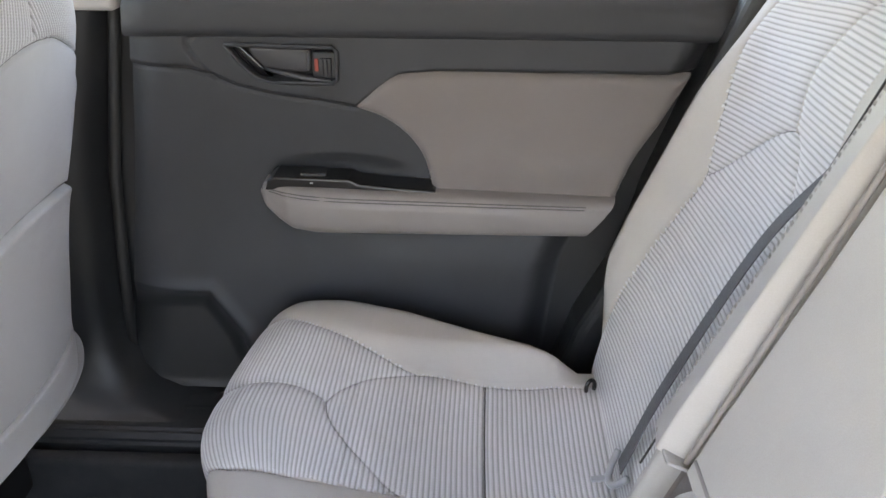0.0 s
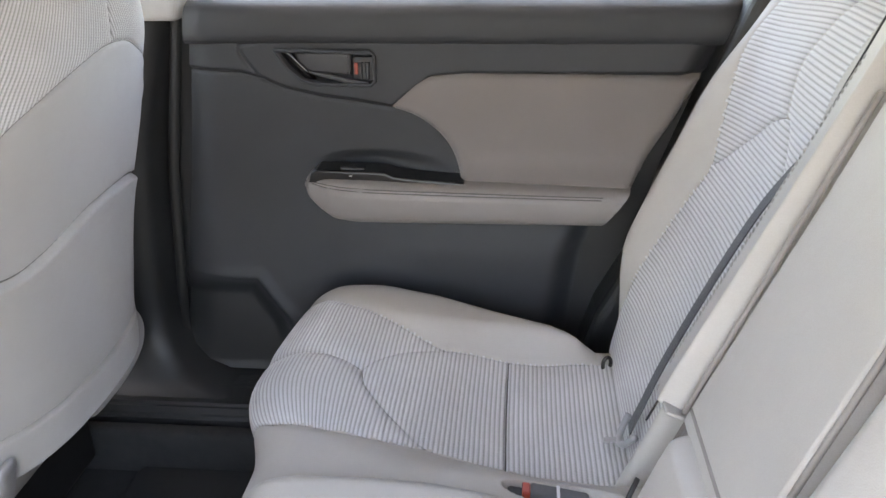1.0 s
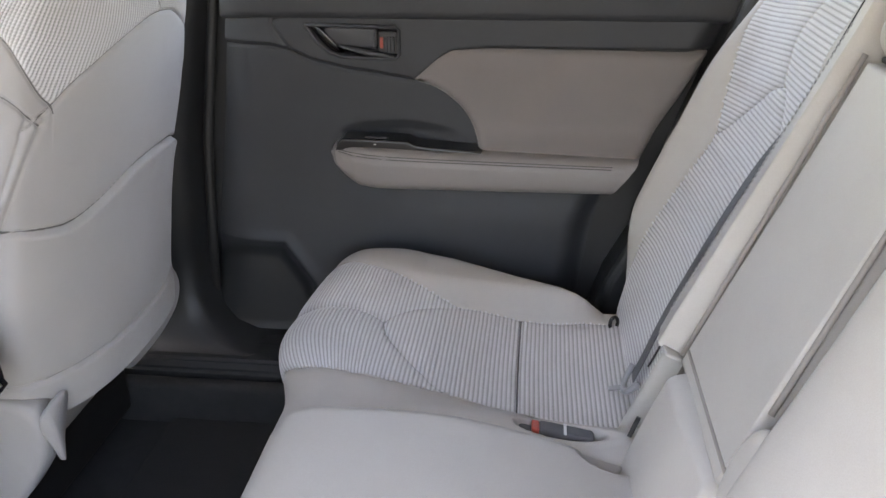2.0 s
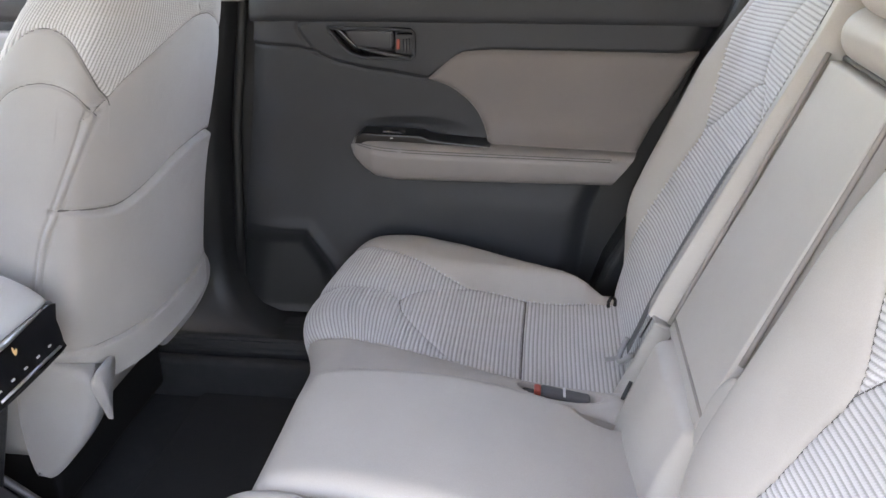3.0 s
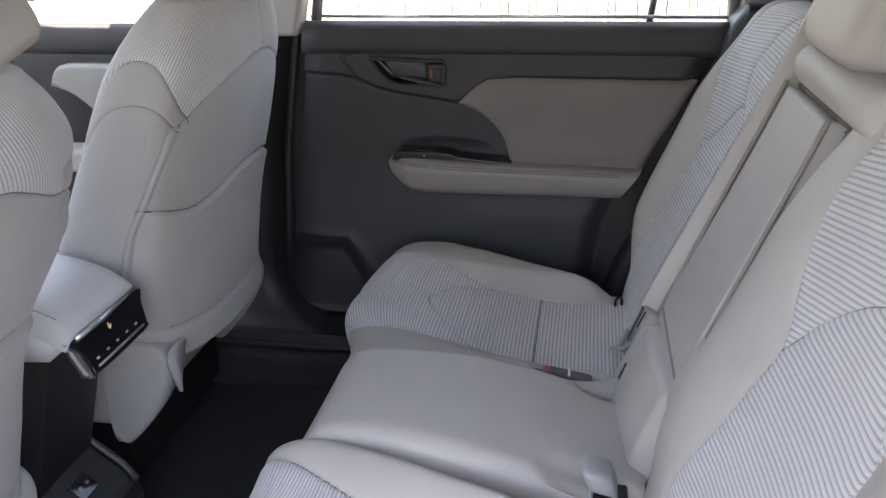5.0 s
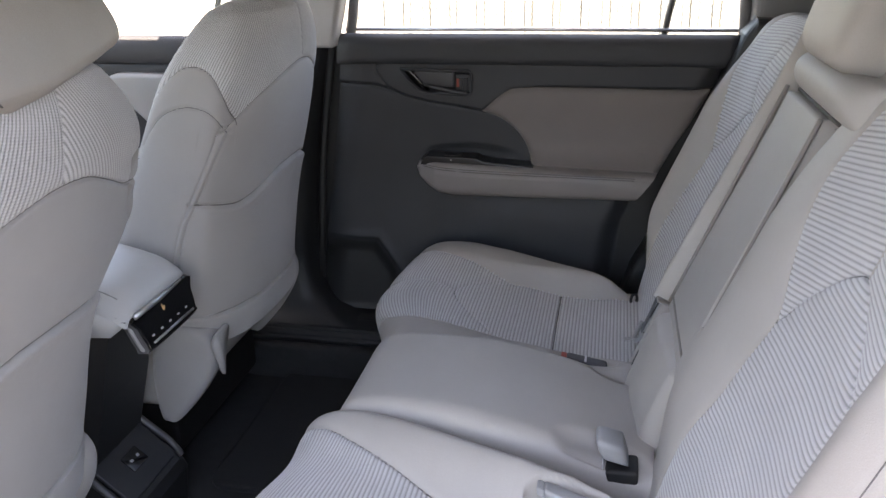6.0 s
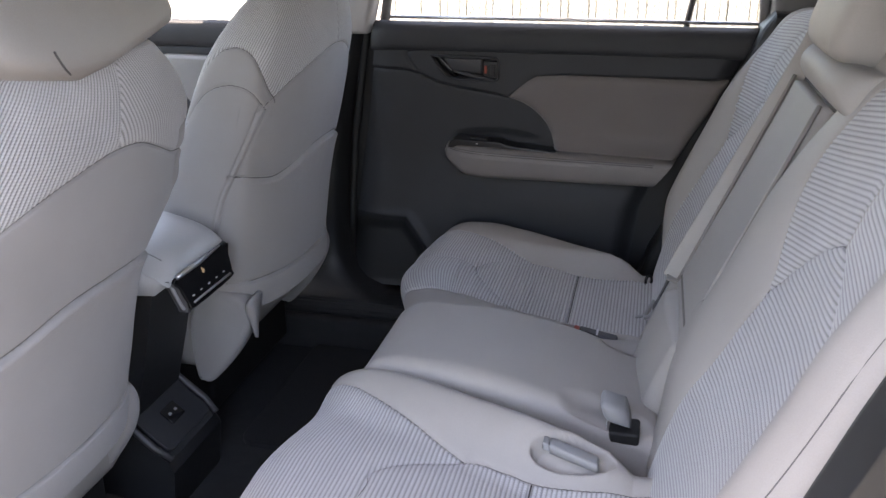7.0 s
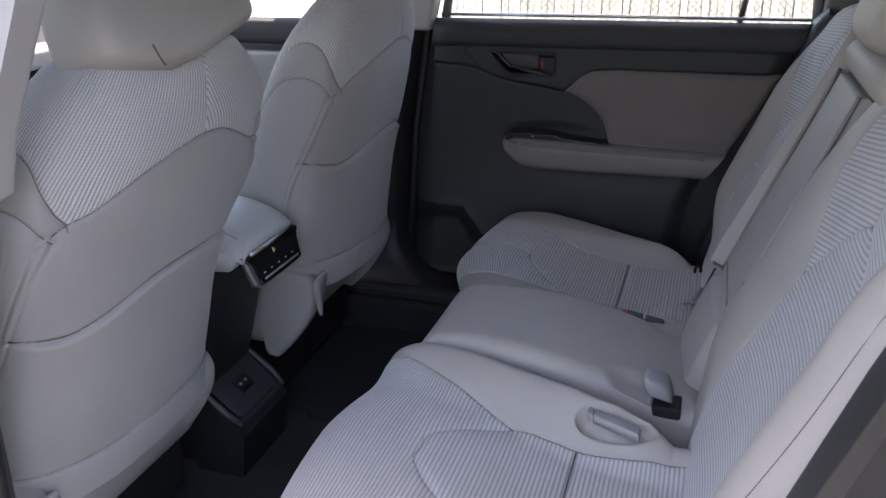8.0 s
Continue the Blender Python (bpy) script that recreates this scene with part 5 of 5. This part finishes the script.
ws = tagged(part("window_1", bm, GLASS, None), "clear sloping windscreen", "window", "", "structure")
ws.visible_shadow = False

# ---- centre console ----
con = thing("center_console", "dark centre console with pale padded lid and rear vents", "console")
cyc = -0.038
# lid: rounded pad over the rear, falling to the back
lid_prof = curve([(-0.586, 0.800), (-0.576, 0.808), (-0.575, 0.818), (-0.584, 0.832), (-0.61, 0.848), (-0.65, 0.861), (-0.72, 0.874), (-0.85, 0.884), (-1.05, 0.885)], 8)
lid_x, lid_z = resample(lid_prof, 70)[0].T
lid_v = np.sin(np.linspace(-np.pi / 2, np.pi / 2, 49))
hang = smooth01(lid_z, 0.80, 0.835)[:, None]
P = np.stack([lid_x[:, None] - 0.014 * np.clip(lid_v[None], 0, 1) ** 5 * smooth01(lid_x, -0.75, -0.60)[:, None],
              cyc + np.ones_like(hang) * 0.109 * np.sign(lid_v)[None] * np.abs(lid_v[None]) ** 0.9,
              lid_z[:, None] - (0.004 * lid_v[None] ** 2 + 0.034 * np.abs(lid_v[None]) ** 9) * hang], -1)
lid = emit(P, np.zeros(P.shape[:2], int), {0: ("lid", LID, "pale grey padded console lid")}, con)[0]
for k in (0.80, -0.80):
    j = int(np.argmin(np.abs(lid_v - k)))
    part("seam", tube_bm([Vector(q) + Vector((0, 0, 0.0003)) for q in P[8::3, j]], 0.0012, 6), BUCKLE, lid, "", True)
o = [(-0.594, 0.812), (-0.68, 0.818), (-1.05, 0.83), (-1.05, 0.775), (-0.70, 0.768), (-0.612, 0.774)]
part("lid_side", slab_bm(o, 0.213, 0.010, lambda a, b, h: (a, cyc - 0.1065 + h, b), 3), LID, con, "pale grey console side band", True)
part("lid_strip", tube_bm([(-0.66, cyc + 0.099, 0.847), (-0.72, cyc + 0.099, 0.860), (-0.80, cyc + 0.099, 0.868), (-1.0, cyc + 0.099, 0.871)], 0.0045, 8), SILVER, con, "bright lid edge strip", True)


def con_face(a, b, h):
    """Rear face of the console head: a across, b down from the lid's edge."""
    return (-0.584 + b * 0.30 + h, cyc + a, 0.814 - b)


part("vent_frame", slab_bm(curve([(-0.092, 0.004), (0.092, 0.004), (0.095, 0.03), (0.088, 0.066), (0.074, 0.077), (-0.074, 0.077), (-0.088, 0.066), (-0.095, 0.03)], 3, True), 0.020, 0.006, lambda a, b, h: con_face(a, b, h - 0.016)), CHARCOAL, con, "dark vent surround", False)
part("vent_panel", slab_bm(curve([(-0.090, 0.006), (0.090, 0.006), (0.090, 0.03), (0.083, 0.060), (0.070, 0.071), (-0.070, 0.071), (-0.083, 0.060), (-0.090, 0.03)], 3, True), 0.006, 0.002, lambda a, b, h: con_face(a, b, h + 0.003)), GLOSS, con, "gloss black climate panel")
part("panel_edge", tube_bm([con_face(-0.092, 0.006, 0.010), con_face(-0.02, 0.006, 0.012), con_face(0.070, 0.005, 0.010)], [0.0055, 0.005, 0.0015], 8), SILVER, con, "bright upper panel edge", True)
part("panel_strip", tube_bm([con_face(-0.070, 0.062, 0.0095), con_face(0.070, 0.062, 0.0095)], 0.0022, 8), SILVER, con, "thin bright lower strip", True)
for sg in (-1, 1):
    part("panel_side", tube_bm([con_face(sg * a, b, -0.004) for a, b in ((0.096, 0.010), (0.097, 0.03), (0.090, 0.066), (0.076, 0.079))], 0.0035, 8), BUCKLE, con, "satin slanted panel edge", True)
for i in range(5):
    a = -0.064 + i * 0.029
    part("key_mark", slab_bm(rounded_rect(a - 0.0036, a + 0.0036, 0.050, 0.0525, 0.0006), 0.001, 0.0003, lambda p, b, h: con_face(p, b, h + 0.0088)), ICON, con, "pale unreadable key mark")
part("fan_mark", slab_bm(curve([(-0.011, 0.018), (-0.009, 0.0195), (-0.0095, 0.0235), (-0.0055, 0.0225), (-0.004, 0.024), (-0.0075, 0.0285), (-0.0115, 0.029), (-0.0128, 0.0235)], 3, True), 0.001, 0.0004, lambda p, b, h: con_face(p, b, h + 0.0088)), AMBER, con, "small amber seat mark")
o = [(-0.625, 0.795), (-0.70, 0.792), (-1.10, 0.795), (-1.10, 0.30), (-0.745, 0.30), (-0.71, 0.47), (-0.668, 0.62)]
part("console_body", slab_bm(o, 0.165, 0.012, lambda a, b, h: (a, cyc - 0.0825 + h, b), 3), PLASTIC_LOW, con, "black console body")


def usb_face(a, b, h):
    """The sloping foot behind the console: a across, b down its slope towards the rear."""
    k = radians(40)
    return (-0.725 + b * math.cos(k) + h * math.sin(k), cyc - 0.012 + a, 0.505 - b * math.sin(k) + h * math.cos(k))


o = [(-0.74, 0.50), (-0.722, 0.498), (-0.628, 0.420), (-0.618, 0.40), (-0.63, 0.30), (-0.74, 0.30)]
part("console_foot", slab_bm(o, 0.20, 0.012, lambda a, b, h: (a, cyc - 0.112 + h, b), 3), PLASTIC_LOW, con, "black console foot")
part("usb_plate", slab_bm(rounded_rect(-0.082, 0.082, 0.008, 0.118, 0.016), 0.006, 0.003, usb_face), PLASTIC, con, "black sloping charging panel", False)
for sg in (-1, 1):
    part("usb_rim", tube_bm([usb_face(sg * a, b, 0.002) for a, b in ((0.088, -0.02), (0.096, 0.02), (0.098, 0.09), (0.088, 0.128))], 0.007, 8), CHARCOAL, con, "dark satin panel edge", True)
part("usb_socket", slab_bm(rounded_rect(-0.024, 0.024, 0.046, 0.082, 0.003), 0.004, 0.001, lambda a, b, h: usb_face(a, b, h + 0.005)), GLOSS, con, "gloss black charging socket")
for a in (-0.010, 0.010):
    part("socket_mark", slab_bm(rounded_rect(a - 0.0035, a + 0.0035, 0.060, 0.066, 0.001), 0.001, 0.0003, lambda p, b, h: usb_face(p, b, h + 0.0092)), BUCKLE, con, "small pale socket mark")

# ---- belts and buckles ----
sb = thing("seat_belt", "dark grey belt webbing along the rear backrest edge", "seat belt", "seat belts")
strap = curve([(0.268, 0.323, 0.625), (0.282, 0.327, 0.66), (0.308, 0.329, 0.735), (0.360, 0.327, 0.865), (0.398, 0.320, 0.955), (0.420, 0.300, 1.010), (0.442, 0.276, 1.06)], 6)
vs, fs = [], []
for i, q in enumerate(strap):
    w = 0.014 - 0.004 * i / (len(strap) - 1)
    for k, hh in ((-1, 0.0), (1, 0.0), (1, 0.0018), (-1, 0.0018)):
        vs.append(tuple(q + np.array([0.05, 1.0, 0.0]) * w * k + np.array([-0.93, 0.0, 0.37]) * (hh + 0.008)))
    if i:
        n0 = 4 * (i - 1)
        for j in range(4):
            fs.append((n0 + j, n0 + (j + 1) % 4, n0 + 4 + (j + 1) % 4, n0 + 4 + j))
mesh_object("webbing", vs, fs, WEBBING, sb, "", False)
part("belt_loop", tube_bm(curve([(0.262, 0.352, 0.634), (0.252, 0.338, 0.620), (0.246, 0.318, 0.612), (0.250, 0.300, 0.618), (0.264, 0.290, 0.638)], 5), 0.005, 8), BUCKLE, sb, "pale grey plastic belt loop", True)
part("belt_tongue", slab_bm(rounded_rect(-0.005, 0.005, 0.004, 0.034, 0.003), 0.003, 0.001, lambda a, b, h: (0.222 + b * 0.75, 0.330 + a - b * 0.3, 0.600 + b * 0.35 + h)), BUCKLE, sb, "pale metal belt tongue")
ring = thing("child_seat_anchor", "black child seat anchor ring between cushion and backrest", "anchor ring")
part("anchor_ring", tube_bm([(0.250 + 0.007 * math.cos(a), 0.548 + 0.004 * math.cos(a), 0.597 + 0.013 * math.sin(a)) for a in np.linspace(0, 2 * math.pi, 17)], 0.0034, 8), GLOSS, ring, "", True)


def buckle(pos, sgn, label, colour, tip):
    """A belt buckle lying in its pocket of the cushion."""
    b = thing("belt_buckle", label, "belt buckle", "belt buckles")
    x, y, z = pos
    part("housing", slab_bm(rounded_rect(-0.030, 0.046, -0.013, 0.013, 0.005), 0.014, 0.005, lambda a, c, h: (x + a, y + c - (0.22 * a if sgn < 0 else 0), z - 0.006 + h - 0.18 * a)), colour, b, "grey plastic buckle housing", True)
    part("release", slab_bm(rounded_rect(-0.040, -0.029, -0.011, 0.011, 0.003), 0.012, 0.003, lambda a, c, h: (x + a, y + c - (0.22 * a if sgn < 0 else 0), z - 0.005 + h - 0.18 * a)), tip, b, "release button")
    if tip is RED:
        # flat dark patch in place of the pocket's shaded hollow
        part("pocket_floor", slab_bm(rounded_rect(-0.058, -0.036, -0.012, 0.012, 0.006), 0.003, 0.001, lambda a, c, h: (x + a, y + c, z - 0.008 + h - 0.18 * a)), RECESS_AND_SHADE, b, "dark buckle pocket floor")
    if tip is RED:
        part("edge_line", slab_bm(rounded_rect(0.004, 0.008, -0.0125, 0.0125, 0.001), 0.0015, 0.0005, lambda a, c, h: (x + a, y + c, z + 0.0075 + h - 0.18 * a)), ICON, b, "thin pale edge line")
    return b


buckle((0.148, 0.172, 0.628), 1, "grey belt buckle with red release in the seat pocket", WEBBING, RED)
buckle((0.142, -0.270, 0.648), -1, "pale grey belt buckle in a moulded seat pocket", BUCKLE, BUCKLE)
mb = thing("belt_buckle", "upright grey belt buckle at the middle seat's edge", "belt buckle", "belt buckles")
part("housing", slab_bm(rounded_rect(-0.027, 0.027, -0.014, 0.026, 0.012), 0.052, 0.014, lambda a, b, h: (0.226 - b * 0.30 - h * 0.80, -0.150 + a, 0.652 + b * 0.90 + h * 0.18), 4), BUCKLE, mb, "grey plastic buckle housing", True)
# black box put where the hollow below the buckle is in shade
part("slot", box_bm((0.196, -0.178, 0.612), (0.245, -0.126, 0.634), 0.005), BLACK, mb, "black box filling the dark hollow under the buckle")
part("stalk", box_bm((0.215, -0.172, 0.57), (0.25, -0.132, 0.615), 0.006), BLACK, mb, "black buckle stalk")
part("tag", slab_bm(rounded_rect(-0.016, 0.012, -0.008, 0.010, 0.002), 0.0015, 0.0006, lambda a, b, h: (0.193 - h, -0.150 + a, 0.630 + b)), ICON, mb, "small pale label")
sp = thing("seat_belt", "black belt stalk tucked beside the middle cushion", "seat belt", "seat belts")
part("webbing", tube_bm([(0.232, 0.172, 0.60), (0.244, 0.176, 0.635), (0.252, 0.180, 0.655)], 0.0, flat=(0.010, 0.006, (0.3, 0.9, 0.0))), RECESS_AND_SHADE, sp, "", True)

# ---- outside ----
ground = tagged(part("ground", box_bm((-400, -400, -0.22), (400, 400, -0.12)), ASPHALT, None), "worn grey asphalt lot", "ground", "", "structure")
tagged(part("pavement", box_bm((-60, 3.2, -0.14), (60, 60, -0.10)), CONCRETE, None), "sunlit pale concrete apron by the fence", "pavement", "", "structure")
fence = thing("fence", "chain-link fence with cream privacy slats beyond the window", "fence")
slat_me = None
fx0, fx1, fy = -3.3, 6.6, 8.4
for i in range(130):
    xx = fx0 + i * 0.0765
    if slat_me is None:
        ob = part("slat", box_bm((-0.0345, -0.004, 0.0), (0.0345, 0.004, 1.9), 0.003, 2), SLAT, fence)
        slat_me = ob.data
    else:
        ob = new("slat", slat_me)
        ob.parent = fence
    ob.location = (xx, fy + 0.01 * math.sin(i * 2.1), -0.06)
    ob.rotation_euler = (0, radians(0.6 * math.sin(i * 1.7)), radians(4 * math.sin(i * 2.9)))
for k in range(5):
    part("post", tube_bm([(fx0 + k * 2.45, fy + 0.08, -0.12), (fx0 + k * 2.45, fy + 0.08, 1.98)], 0.03, 10), WIRE, fence, "", True)
part("rail", tube_bm([(fx0, fy + 0.05, 1.92), (fx1, fy + 0.05, 1.92)], 0.02, 8), WIRE, fence, "", True)
# added board; its tone makes the gaps between slats read dark
part("backing", box_bm((fx0, fy + 0.10, -0.10), (fx1, fy + 0.11, 1.85)), GAP_BACKING, fence, "added board that darkens the gaps between slats")
vs, fs = [], []
for d in (1, -1):
    for i in range(-26, 132):
        xa = fx0 + i * 0.0765
        za, zb = -0.05, 1.9
        xb = xa + d * (zb - za)
        if d < 0:
            xa, xb = xa + 1.95, xb + 1.95
        a0, a1 = (xa, za), (xb, zb)
        if min(xa, xb) < fx0 or max(xa, xb) > fx1:
            continue
        n0 = len(vs)
        for e in (a0, a1):
            for w, dd in ((-0.0026, 0), (0.0026, 0), (0.0026, -0.003), (-0.0026, -0.003)):
                vs.append((e[0] + w, fy - 0.012 + dd + d * 0.003, e[1]))
        for j in range(4):
            fs.append((n0 + j, n0 + (j + 1) % 4, n0 + 4 + (j + 1) % 4, n0 + 4 + j))
mesh_object("wire_mesh", vs, fs, WIRE, fence, "galvanised chain-link wires", False)["kind"] = "stuff"
